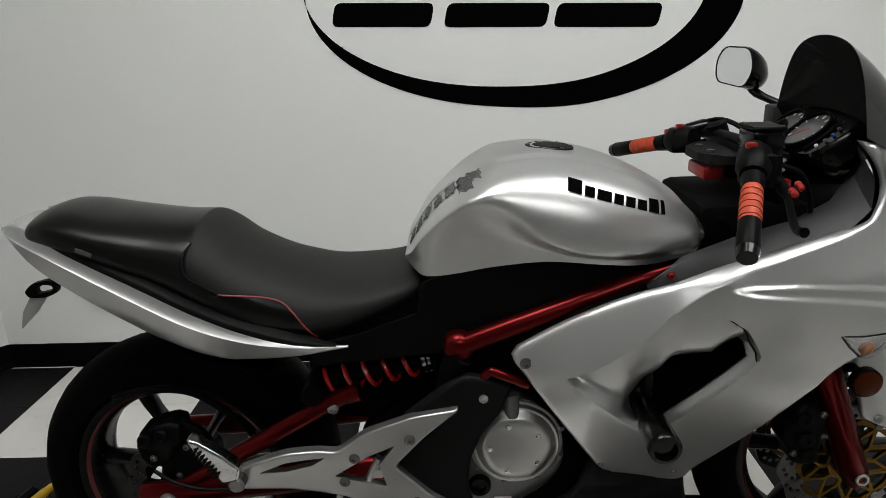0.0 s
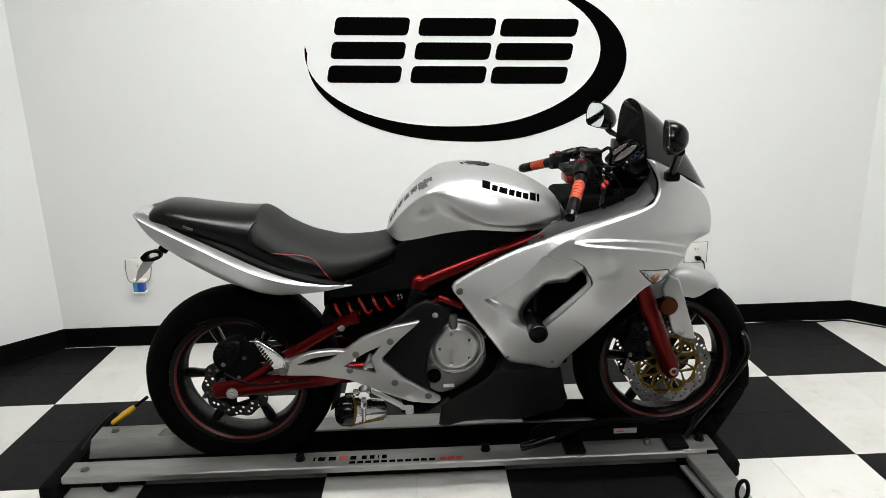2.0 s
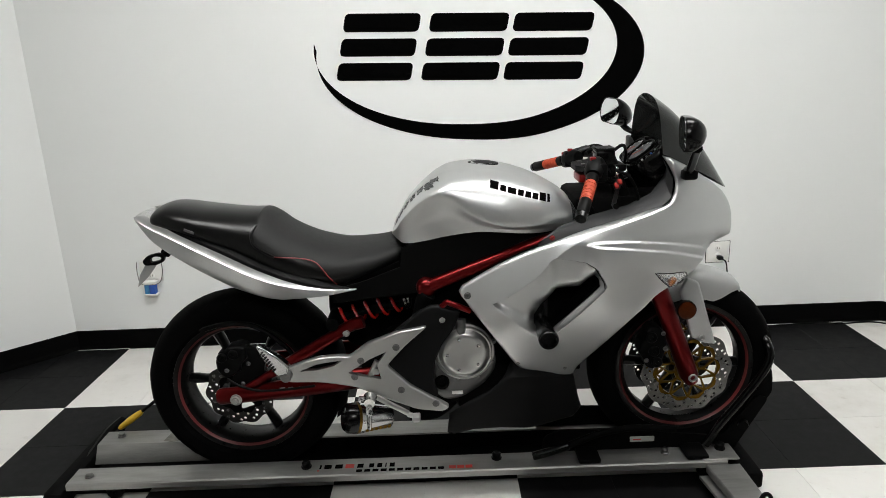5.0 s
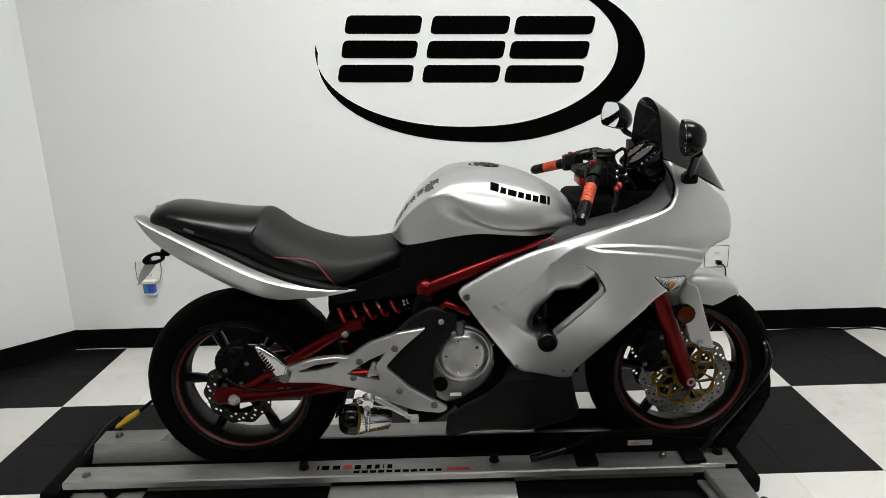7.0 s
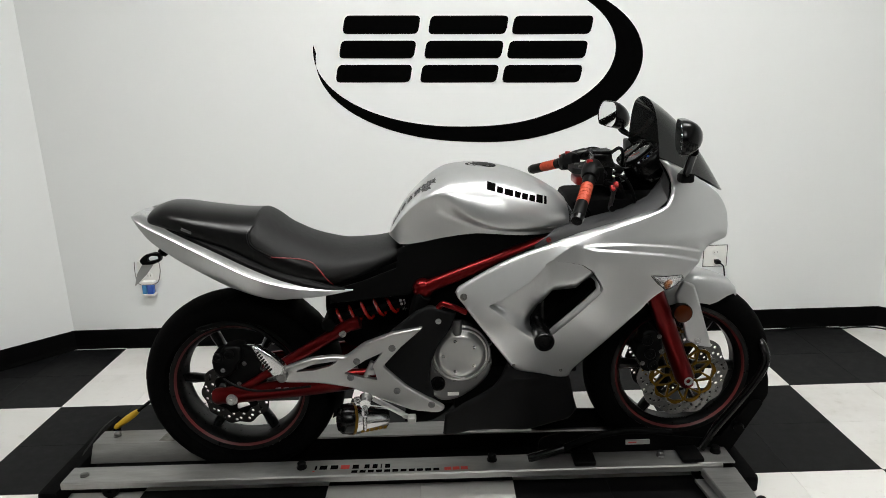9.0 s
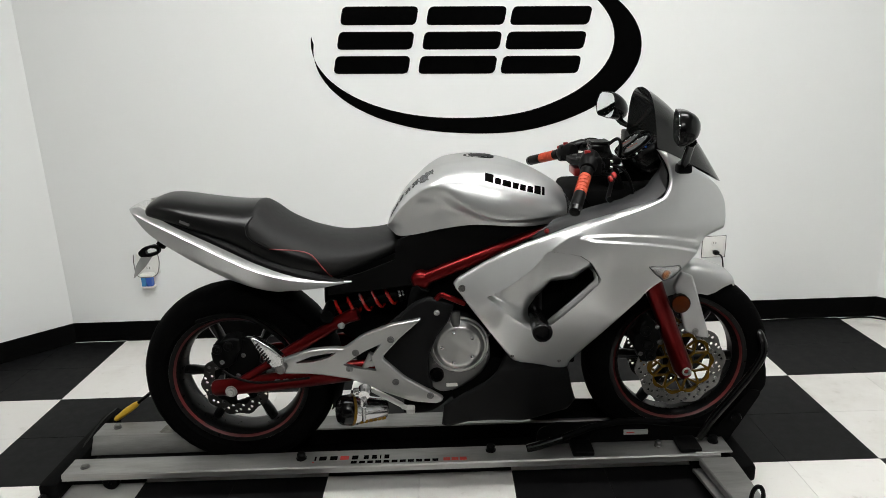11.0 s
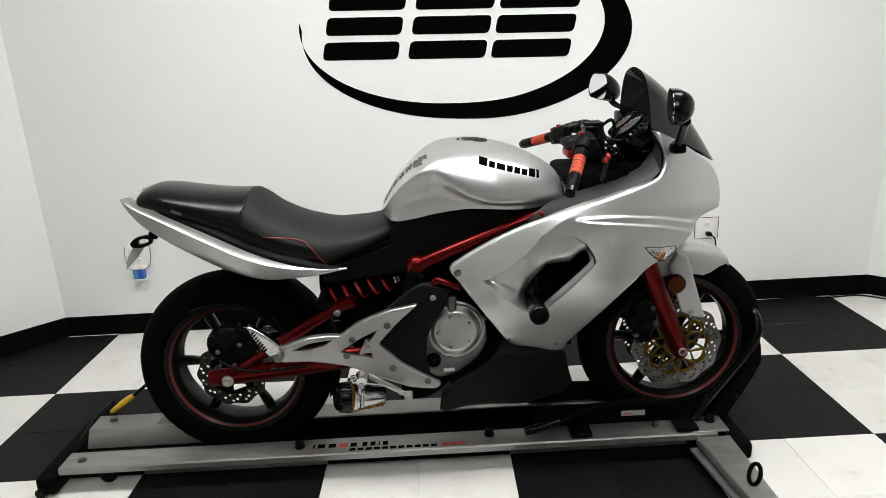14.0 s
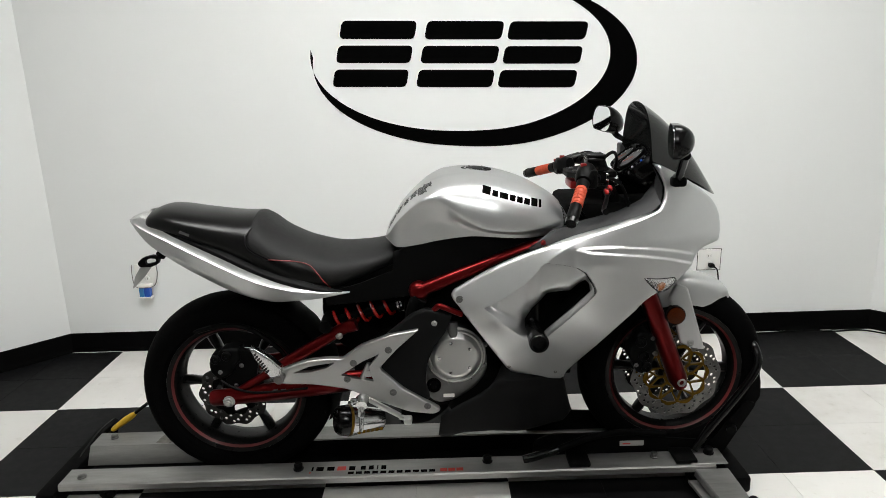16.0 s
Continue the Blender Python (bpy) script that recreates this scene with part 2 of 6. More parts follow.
def lathe(bm, profile, centre, axis=(0, 1, 0), seg=48, closed=False):
    """Turns (radius, along) points about an axis through centre."""
    ax = Vector(axis).normalized()
    u = ax.orthogonal().normalized()
    if abs(ax.y) > 0.99:
        u = Vector((1, 0, 0))
    w = ax.cross(u)
    c = Vector(centre)
    rings = []
    for r, h in profile:
        rings.append([bm.verts.new(c + ax * h + (u * math.cos(2 * math.pi * j / seg) + w * math.sin(2 * math.pi * j / seg)) * max(r, 1e-4)) for j in range(seg)])
    k = len(rings)
    for i in range(k if closed else k - 1):
        a, b = rings[i], rings[(i + 1) % k]
        for j in range(seg):
            bm.faces.new((a[j], a[(j + 1) % seg], b[(j + 1) % seg], b[j]))


def inside(p, poly):
    c = False
    for i in range(len(poly)):
        a, b = poly[i], poly[i - 1]
        if (a[1] > p[1]) != (b[1] > p[1]) and p[0] < (b[0] - a[0]) * (p[1] - a[1]) / (b[1] - a[1]) + a[0]:
            c = not c
    return c


def seg_dist(p, a, b):
    ax, ay, bx, by = a[0], a[1], b[0], b[1]
    dx, dy = bx - ax, by - ay
    q = dx * dx + dy * dy or 1e-12
    t = max(0, min(1, ((p[0] - ax) * dx + (p[1] - ay) * dy) / q))
    return math.hypot(p[0] - ax - t * dx, p[1] - ay - t * dy)


def line_dist(p, line, closed=False):
    return min(seg_dist(p, line[i], line[i + 1 if i + 1 < len(line) else 0]) for i in range(len(line) if closed else len(line) - 1))


def step(a, b, x):
    t = max(0.0, min(1.0, (x - a) / (b - a)))
    return t * t * (3 - 2 * t)


def resample(line, length, closed=False):
    out = []
    n = len(line)
    for i in range(n if closed else n - 1):
        p, q = Vector((line[i][0], line[i][1])), Vector((line[(i + 1) % n][0], line[(i + 1) % n][1]))
        k = max(1, math.ceil((q - p).length / length - 0.01))
        out += [p.lerp(q, j / k) for j in range(k)]
    if not closed:
        out.append(Vector((line[-1][0], line[-1][1])))
    return out


def fill2d(outline, holes=(), grid=0.0, insets=(), lines=()):
    """Triangles over an outline with holes, with loops set in from the rim, feature lines and an inner grid of points."""
    vs, es = [], []
    loops = [resample(outline, grid, True), *[resample(h, grid, True) for h in holes]] if grid else [outline, *holes]
    for loop in loops:
        k = len(vs)
        vs += [Vector((p[0], p[1])) for p in loop]
        es += [(k + i, k + (i + 1) % len(loop)) for i in range(len(loop))]
    if grid:
        rim = loops[0]
        area = sum(p[0] * q[1] - q[0] * p[1] for p, q in zip(rim, rim[1:] + rim[:1]))
        sign = 1 if area > 0 else -1
        keep, taken = [], set()
        for dist in insets:
            for i, p in enumerate(rim):
                t = (rim[(i + 1) % len(rim)] - rim[i - 1]).normalized()
                q = p + Vector((-t[1], t[0])) * sign * dist
                if inside(q, rim) and line_dist(q, rim, True) > dist * 0.97 and not any(inside(q, h) or line_dist(q, h, True) < 0.002 for h in holes):
                    vs.append(q)
        for line in lines:
            pts = [q for q in resample(line, grid * 0.7) if inside(q, rim) and line_dist(q, rim, True) > 0.003 and not any(inside(q, h) or line_dist(q, h, True) < 0.0015 for h in holes)]
            last = None
            for q in pts:      # no two points closer than a hair; neighbours are joined, so that creases stay crisp
                c = (round(q[0] / 0.0007), round(q[1] / 0.0007))
                if any((c[0] + a, c[1] + b) in taken for a in (-1, 0, 1) for b in (-1, 0, 1)):
                    last = None
                    continue
                taken.add(c)
                if last is not None and (q - vs[last]).length < grid:
                    es.append((last, len(vs)))
                last = len(vs)
                vs.append(q)
                keep.append(q)
        lim = max(insets, default=0) + grid * 0.45
        xs, zs = [p[0] for p in outline], [p[1] for p in outline]
        j = 0
        z = min(zs) + grid / 2
        while z < max(zs):
            x = min(xs) + grid * (0.25 + 0.5 * (j % 2))
            while x < max(xs):
                p = (x, z)
                if inside(p, outline) and line_dist(p, rim, True) > lim and all(not inside(p, h) and line_dist(p, h, True) > grid * 0.45 for h in holes) \
                        and all(abs(q[0] - x) > grid * 0.5 or abs(q[1] - z) > grid * 0.5 for q in keep):
                    vs.append(Vector(p))
                x += grid
            z += grid * 0.87
            j += 1
    v, e, f, *_ = geometry.delaunay_2d_cdt(vs, es, [], 0, 1e-6)
    tris = []
    for t in f:
        c = sum((v[i] for i in t), Vector((0, 0))) / len(t)
        if inside(c, outline) and not any(inside(c, h) for h in holes):
            tris.append(t)
    return v, tris


def sheet(bm, outline, depth, thick=0.004, holes=(), grid=0.02, side=1, roll=0.012, roll_depth=0.006, base=None, lines=()):
    """A curved panel over an (x, z) outline. depth(x, z): distance from the middle plane; the rim rolls inwards.
    side 1: towards the camera's side, -1: the other side."""
    v, tris = fill2d(outline, holes, grid, [roll * k for k in (0.08, 0.25, 0.5, 0.75, 1.0)] if roll else (), lines)
    base = YC if base is None else base
    front, back = [], []
    for p in v:
        d = depth(p[0], p[1])
        if roll:
            r = line_dist(p, outline, True)
            if r < roll:
                d -= roll_depth * (1 - math.sqrt(max(0, 1 - (1 - r / roll) ** 2)))
        front.append(bm.verts.new((p[0], base - side * d, p[1])))
        back.append(bm.verts.new((p[0], base - side * (d - thick), p[1])))
    edge = {}
    for t in tris:
        bm.faces.new([front[i] for i in t])
        bm.faces.new([back[i] for i in reversed(t)])
        for a, b in zip(t, (*t[1:], t[0])):
            edge[(a, b)] = edge.get((a, b), 0) + 1
    for a, b in edge:
        if (b, a) not in edge:
            bm.faces.new((front[a], back[a], back[b], front[b]))


def slab(bm, outline, y0, y1, holes=(), grid=0.0):
    """A flat plate over an (x, z) outline between two depths (world y)."""
    sheet(bm, outline, lambda x, z: 0, y1 - y0, holes, grid, 1, 0, 0, base=y0)


def circle(cx, cz, r, n=12, wave=0.0, waves=0, phase=0.0):
    return [(cx + (r + wave * math.cos(waves * 2 * math.pi * i / n)) * math.cos(2 * math.pi * i / n + phase),
             cz + (r + wave * math.cos(waves * 2 * math.pi * i / n)) * math.sin(2 * math.pi * i / n + phase)) for i in range(n)]


def rounded(pts, r, n=4):
    """A polygon with its corners rounded."""
    out = []
    k = len(pts)
    for i in range(k):
        p, a, b = Vector(pts[i]), Vector(pts[i - 1]), Vector(pts[(i + 1) % k])
        ra = min(r, (a - p).length * 0.45, (b - p).length * 0.45)
        s, e = p + (a - p).normalized() * ra, p + (b - p).normalized() * ra
        for j in range(n + 1):
            t = j / n
            out.append(s * (1 - t) ** 2 + p * 2 * t * (1 - t) + e * t * t)
    return out


def curve(pairs):
    """A smooth function through (x, value) pairs."""
    pairs = sorted(pairs)
    xs = [p[0] for p in pairs]
    ys = [p[1] for p in pairs]
    ms = []
    for i in range(len(xs)):
        if 0 < i < len(xs) - 1:
            d0, d1 = (ys[i] - ys[i - 1]) / (xs[i] - xs[i - 1]), (ys[i + 1] - ys[i]) / (xs[i + 1] - xs[i])
            ms.append(0 if d0 * d1 <= 0 else 2 * d0 * d1 / (d0 + d1))
        else:
            j = max(1, min(len(xs) - 1, i if i else 1))
            ms.append((ys[j] - ys[j - 1]) / (xs[j] - xs[j - 1]))

    def f(x):
        if x <= xs[0]:
            return ys[0]
        if x >= xs[-1]:
            return ys[-1]
        i = max(k for k in range(len(xs) - 1) if xs[k] <= x)
        h = xs[i + 1] - xs[i]
        t = (x - xs[i]) / h
        return ((2 * t ** 3 - 3 * t * t + 1) * ys[i] + (t ** 3 - 2 * t * t + t) * h * ms[i]
                + (-2 * t ** 3 + 3 * t * t) * ys[i + 1] + (t ** 3 - t * t) * h * ms[i + 1])
    return f


def loft(bm, rings, cap=True, closed=True):
    vs = [[bm.verts.new(p) for p in r] for r in rings]
    n = len(vs[0])
    for a, b in zip(vs, vs[1:]):
        for j in range(n if closed else n - 1):
            bm.faces.new((a[j], a[(j + 1) % n], b[(j + 1) % n], b[j]))
    if cap:
        bm.faces.new(vs[0])
        bm.faces.new(list(reversed(vs[-1])))


def bolt(bm, x, d, z, r=0.007, h=0.004, side=1):
    """A domed screw head on the near side, with a socket."""
    y = YC - side * d
    lathe(bm, [(r * 1.25, 0), (r * 1.25, 0.001 * -side), (r, -side * 0.001), (r, -side * h * 0.7), (r * 0.7, -side * h), (r * 0.45, -side * h), (r * 0.45, -side * h * 0.3), (0, -side * h * 0.3)], (x, y, z), seg=12)


# ---- the room ----
X0, X1, Y0, Y1, H = -3.0, 3.45, -6.4, 2.612, 2.75
XL, XR = -1.795, 2.262      # corners between the back wall and the angled walls
CORNERS = [(X0, Y0), (X0, Y1 - (XL - X0)), (XL, Y1), (XR, Y1), (X1, Y1 - (X1 - XR)), (X1, Y0)]


def wall(name, a, b, mat, label):
    """An upright wall from a to b, its room side on the line, 0.15 thick outwards."""
    a, b = Vector(a), Vector(b)
    d = (b - a).normalized()
    n = Vector((-d[1], d[0])) * 0.15
    s = d * 0.06
    bm = bmesh.new()
    ring = [a, b, b + n + s, a + n - s]
    loft(bm, [[Vector((p[0], p[1], z)) for p in ring] for z in (-0.05, H)])
    return tagged(part(name, bm, mat), label, "wall", kind="structure")


NAMES = ("wall_west", "wall_northwest", "wall_north", "wall_northeast", "wall_east")
LABELS = ("plain white painted side wall", "white painted angled wall with black baseboard", "smooth white painted wall behind the motorcycle",
          "white painted angled wall with black baseboard", "plain white painted side wall")
for i in range(5):
    wall(NAMES[i], CORNERS[i], CORNERS[i + 1], WALL, LABELS[i])
# unseen wall behind the camera, darkened so that the metal reflects less light
wall("wall_south", CORNERS[5], CORNERS[0], UNSEEN_WALL, "unseen closing wall, made dark to keep reflections dark")


def block(name, mat, dims, label, category):
    bm = bmesh.new()
    box(bm, *dims)
    return tagged(part(name, bm, mat), label, category, kind="structure")


block("ceiling", CEIL, (X0 - 0.15, X1 + 0.15, Y0 - 0.15, Y1 + 0.15, H, H + 0.12), "plain white ceiling", "ceiling")
bm = bmesh.new()
box(bm, X0 - 0.15, X1 + 0.15, Y0 - 0.15, Y1 + 0.15, -0.15, -0.0042)
floor = tagged(part("floor", bm, SLAB), "black and white checkerboard vinyl tile floor", "floor", kind="structure")


def baseboard(a, b):
    """Cove base: a thin upright strip with a rounded top and a small toe."""
    a, b = Vector((*a, 0)), Vector((*b, 0))
    d = (b - a).normalized()
    n = Vector((d[1], -d[0], 0))
    prof = [(0, 0), (0.014, 0), (0.0145, 0.004), (0.009, 0.014), (0.006, 0.022), (0.006, 0.094), (0.004, 0.098), (0, 0.098)]
    bm = bmesh.new()
    loft(bm, [[p + n * u + Vector((0, 0, v)) - d * (u * 0.41 * k) for u, v in prof] for p, k in ((a, -1), (b, 1))])
    tagged(part("baseboard", bm, BASE), "black vinyl cove baseboard along the wall", "baseboard", kind="structure")


for i in range(5):
    baseboard(CORNERS[i], CORNERS[i + 1])

# ceiling panels, all out of view
GLOW = emitter("panel_glow", (0.99, 0.99, 0.965), PANEL_GLOW)
FRAME = material("white_frame", (0.8, 0.8, 0.8), 0.4)


def ceiling_light(x, y, w=1.2, h=0.6):
    t = thing("ceiling_light", (x, y, H), "flat white ceiling light panel out of view, switched on", "ceiling light", "ceiling lights")
    bm = bmesh.new()
    f = 0.025
    for a in ((-w / 2 - f, w / 2 + f, -h / 2 - f, -h / 2), (-w / 2 - f, w / 2 + f, h / 2, h / 2 + f), (-w / 2 - f, -w / 2, -h / 2, h / 2), (w / 2, w / 2 + f, -h / 2, h / 2)):
        box(bm, x + a[0], x + a[1], y + a[2], y + a[3], H - 0.03, H - 0.001, 0.003, 1)
    part("frame", bm, FRAME, t)
    bm = bmesh.new()
    box(bm, x - w / 2, x + w / 2, y - h / 2, y + h / 2, H - 0.022, H - 0.004)
    part("diffuser", bm, GLOW, t, "glowing white diffuser")


# the third panel is a fill added to brighten the near sides
for lx, ly in ((-0.45, 0.95), (1.15, 0.95), (0.35, -1.5)):
    ceiling_light(lx, ly)

# ---- wall sign: three slanted stacks of bars in an open oval ----
sign = thing("wall_sign", (0.27, Y1, 1.27), "large black vinyl wall sign, slanted bars inside an open oval", "sign")


def oval(cx, cz, a, b, t):
    x, z = cx + a * math.cos(t), cz + b * math.sin(t)
    return (x, z - 0.013 * step(0.15, 0.55, x))


N = 90
outer = [oval(0.276, 1.362, 0.746, 0.379, math.pi * 0.965 + i / N * radians(258)) for i in range(N + 1)]
inner = [oval(0.209, 1.4015, 0.688, 0.346, math.pi * 0.965 + i / N * radians(258)) for i in range(N + 1)]
bm = bmesh.new()
slab(bm, outer + inner[::-1], Y1 - 0.002, Y1)
part("swoosh", bm, SIGN, sign)
SLANT = 0.215
for xl, xr in ((-0.387, -0.046), (0.002, 0.353), (0.381, 0.738)):
    drop = -0.031 * ((xl + xr) / 2 + 0.2)      # the row leans down a little to the right
    for z0, z1 in ((1.272, 1.350), (1.378, 1.455), (1.483, 1.562)):
        bm = bmesh.new()
        z0, z1 = z0 + drop, z1 + drop
        s0, s1 = (z0 - 1.27) * SLANT, (z1 - 1.27) * SLANT
        slab(bm, rounded([(xl + s0, z0), (xr + s0, z0 - 0.010), (xr + s1, z1 - 0.010), (xl + s1, z1)], 0.024), Y1 - 0.002, Y1)
        part("bar", bm, SIGN, sign)


# ---- outlets ----
def outlet(x, z, w, h, label):
    t = thing("wall_outlet", (x, Y1, z), label, "outlet")
    bm = bmesh.new()
    box(bm, x - w / 2, x + w / 2, Y1 - 0.006, Y1, z - h / 2, z + h / 2, 0.004)
    part("plate", bm, WHITEPL, t)
    for dz in (-0.02, 0.02):
        bm = bmesh.new()
        lathe(bm, [(0.016, 0), (0.016, -0.002), (0.014, -0.003), (0, -0.003)], (x, Y1 - 0.006, z + dz), seg=20)
        part("socket", bm, WHITEPL, t)
        bm = bmesh.new()
        for dx in (-0.006, 0.006):
            box(bm, x + dx - 0.001, x + dx + 0.001, Y1 - 0.0098, Y1 - 0.0085, z + dz - 0.004, z + dz + 0.005)
        part("slots", bm, BLACK, t)
    return t


o = outlet(1.421, 0.388, 0.112, 0.105, "white double wall outlet with a black cord plugged in")
# four thin black strips outline the plate
bm = bmesh.new()
for a in ((1.3620, 1.3645, 0.334, 0.443), (1.4775, 1.4800, 0.334, 0.443), (1.362, 1.480, 0.4405, 0.443), (1.362, 1.480, 0.3335, 0.3360)):
    box(bm, a[0], a[1], Y1 - 0.004, Y1 - 0.0005, a[2], a[3], 0.0008, 1)
part("frame", bm, BLACK, o, "thin dark outline round the plate")
cord = thing("power_cord", (1.43, Y1 - 0.03, 0.0), "black power cord hanging from the outlet to the floor", "cable")
bm = bmesh.new()
box(bm, 1.412, 1.438, Y1 - 0.042, Y1 - 0.009, 0.354, 0.374, 0.006)
part("plug", bm, BLACK, cord)
bm = bmesh.new()
tube(bm, spline([(1.425, Y1 - 0.04, 0.362), (1.445, Y1 - 0.045, 0.350), (1.462, Y1 - 0.03, 0.30), (1.48, Y1 - 0.025, 0.15), (1.50, Y1 - 0.03, 0.02), (1.56, Y1 - 0.05, 0.005), (1.75, Y1 - 0.04, 0.005), (1.95, Y1 - 0.03, 0.005), (2.05, Y1 - 0.05, 0.005), (2.20, Y1 - 0.045, 0.005), (2.30, 2.50, 0.005), (2.42, 2.39, 0.005), (2.60, 2.20, 0.005)], 8), 0.0035, 8)
part("cable", bm, BLACK, cord)

o = outlet(-1.37, 0.398, 0.110, 0.105, "white wall outlet with an air freshener plugged in below")
air = thing("air_freshener", (-1.372, Y1 - 0.03, 0.30), "plug-in air freshener with blue gel and white cap", "air freshener")
bm = bmesh.new()
box(bm, -1.402, -1.340, Y1 - 0.046, Y1 - 0.006, 0.342, 0.356, 0.004)
part("cap", bm, WHITEPL, air)
bm = bmesh.new()
box(bm, -1.376, -1.346, Y1 - 0.045, Y1 - 0.012, 0.292, 0.342, 0.005)
part("gel", bm, BLUE, air, "deep blue gel bottle")
bm = bmesh.new()
box(bm, -1.400, -1.3765, Y1 - 0.044, Y1 - 0.013, 0.292, 0.342, 0.005)
part("gel", bm, PALEBLUE, air, "paler blue gel bottle")
bm = bmesh.new()
box(bm, -1.403, -1.341, Y1 - 0.047, Y1 - 0.010, 0.284, 0.294, 0.004)
part("foot", bm, WHITEPL, air)
bm = bmesh.new()
tube(bm, spline([(-1.432, Y1 - 0.012, 0.45), (-1.434, Y1 - 0.016, 0.40), (-1.42, Y1 - 0.03, 0.348), (-1.372, Y1 - 0.05, 0.343), (-1.325, Y1 - 0.03, 0.348), (-1.310, Y1 - 0.016, 0.40), (-1.312, Y1 - 0.012, 0.45)], 6), 0.002, 6)
part("guard", bm, STEEL, air, "thin wire guard")

# ---- the wheeled dolly under the motorcycle ----
dolly = thing("motorcycle_dolly", (0.0, YC, 0.0), "low aluminium motorcycle dolly with black wheel chock on casters", "dolly")


def rail(y0, y1, x0, x1, top, lip):
    """A folded channel: flat top with lips turned down and worn round edges."""
    bm = bmesh.new()
    prof = [(y0, top - lip), (y0, top - 0.004), (y0 + 0.004, top), (y1 - 0.004, top), (y1, top - 0.004), (y1, top - lip),
            (y1 - 0.004, top - lip), (y1 - 0.004, top - 0.005), (y0 + 0.004, top - 0.005), (y0 + 0.004, top - lip)]
    loft(bm, [[Vector((x, y, z)) for y, z in prof] for x in (x0, x1)])
    return bm


part("near_rail", rail(1.282, 1.375, -1.140, 0.945, 0.095, 0.022), RAIL, dolly)
part("far_rail", rail(1.512, 1.606, -1.152, 0.945, 0.095, 0.06), RAIL, dolly)
bm = bmesh.new()
box(bm, -1.12, 0.93, 1.378, 1.511, 0.030, 0.0405, 0.002, 1)
part("tray", bm, DEEP, dolly, "black wheel tray between the rails")
bm = bmesh.new()
loft(bm, [[Vector((x, y, z)) for y, z in ((1.5105, 0.092), (1.508, 0.090), (1.478, 0.044), (1.478, 0.0412), (1.5105, 0.0412))] for x in (-1.150, -0.52)])
part("side_plate", bm, RAIL, dolly, "bright worn aluminium side of the tray")
bm = bmesh.new()
loft(bm, [[Vector((x, y, z)) for y, z in ((1.5105, 0.092), (1.508, 0.090), (1.504, 0.0412), (1.5105, 0.0412))] for x in (-0.518, 0.93)])
part("side_plate", bm, DEEP, dolly, "black side of the tray")
bm = bmesh.new()
for y in (1.345, 1.568):
    box(bm, -1.10, 0.92, y - 0.02, y + 0.02, 0.045, 0.0725, 0.002, 1)
part("frame_tube", bm, DEEP, dolly)
bm = bmesh.new()
box(bm, -1.215, -1.152, 1.27, 1.72, 0.008, 0.070, 0.012)
part("end_beam", bm, DEEP, dolly, "black rubber-covered end beam")
bm = bmesh.new()
tube(bm, spline([(-1.20, 1.26, 0.02), (-1.19, 1.33, 0.03), (-1.175, 1.50, 0.055), (-1.165, 1.62, 0.08), (-1.150, 1.70, 0.085)], 6), 0.018, 8)
part("hose", bm, BLACK, dolly)
bm = bmesh.new()
box(bm, 0.990, 1.05, 1.255, 1.70, 0.008, 0.066, 0.012)
part("end_beam", bm, DEEP, dolly, "black rubber-covered end beam")
# outrigger arm with a tie-down loop
bm = bmesh.new()
pr = [(-1, 0.060), (-1, 0.080), (-0.93, 0.084), (0.93, 0.084), (1, 0.080), (1, 0.060), (0.93, 0.060), (0.93, 0.079), (-0.93, 0.079), (-0.93, 0.060)]
loft(bm, [[Vector((cx + u * hw, y, v)) for u, v in pr] for cx, hw, y in ((0.946, 0.039, 0.965), (0.931, 0.054, 1.281))])
part("outrigger_arm", bm, RAIL, dolly)
bm = bmesh.new()
loft(bm, [[Vector((x, y, z)) for x, z in ((x0, 0.036), (x1, 0.036), (x1, 0.046), (x0, 0.046))] for x0, x1, y in ((0.894, 0.975, 0.965), (0.858, 0.972, 1.281))])
part("arm_foot", bm, RAIL, dolly)
bm = bmesh.new()
box(bm, 0.866, 0.984, 1.284, 1.400, 0.0955, 0.101, 0.003, 1)
part("corner_plate", bm, RAIL, dolly)
bm = bmesh.new()
tube(bm, spline([(0.942 + 0.0165 * math.cos(a), 1.030, 0.120 + 0.034 * math.sin(a)) for a in [2 * math.pi * k / 12 for k in range(12)]], 3, True), 0.0062, 8, True)
part("tie_loop", bm, BLACK, dolly, "black steel tie-down loop")


def knob(x, y, z, r=0.014, h=0.022, mat=BLACK, nm="knob"):
    bm = bmesh.new()
    lathe(bm, [(r * 1.2, 0), (r * 1.2, 0.004), (r, 0.005), (r, h * 0.8), (r * 0.7, h), (0, h)], (x, y, z), (0, 0, 1), 14)
    part(nm, bm, mat, dolly)


knob(-1.084, 1.325, 0.095, 0.012, 0.010, STEEL, "bolt")
knob(-1.090, 1.568, 0.095, 0.012, 0.014, STEEL, "bolt")
knob(-0.388, 1.333, 0.095)
knob(0.224, 1.345, 0.095)
knob(0.943, 1.345, 0.101)
knob(0.765, 1.340, 0.095, 0.011, 0.018, STEEL, "bolt")
bm = bmesh.new()
loft(bm, [[Vector((-0.925 + u, 1.525 + v, z)) for u, v in ((0, 0), (0.03, -0.006), (0.07, 0.0), (0.105, 0.01), (0.10, 0.045), (0.07, 0.052), (0.035, 0.046), (0.008, 0.05))] for z in (0.0951, 0.0962)])
part("worn_label", bm, WORN, dolly, "worn brown label half torn off")
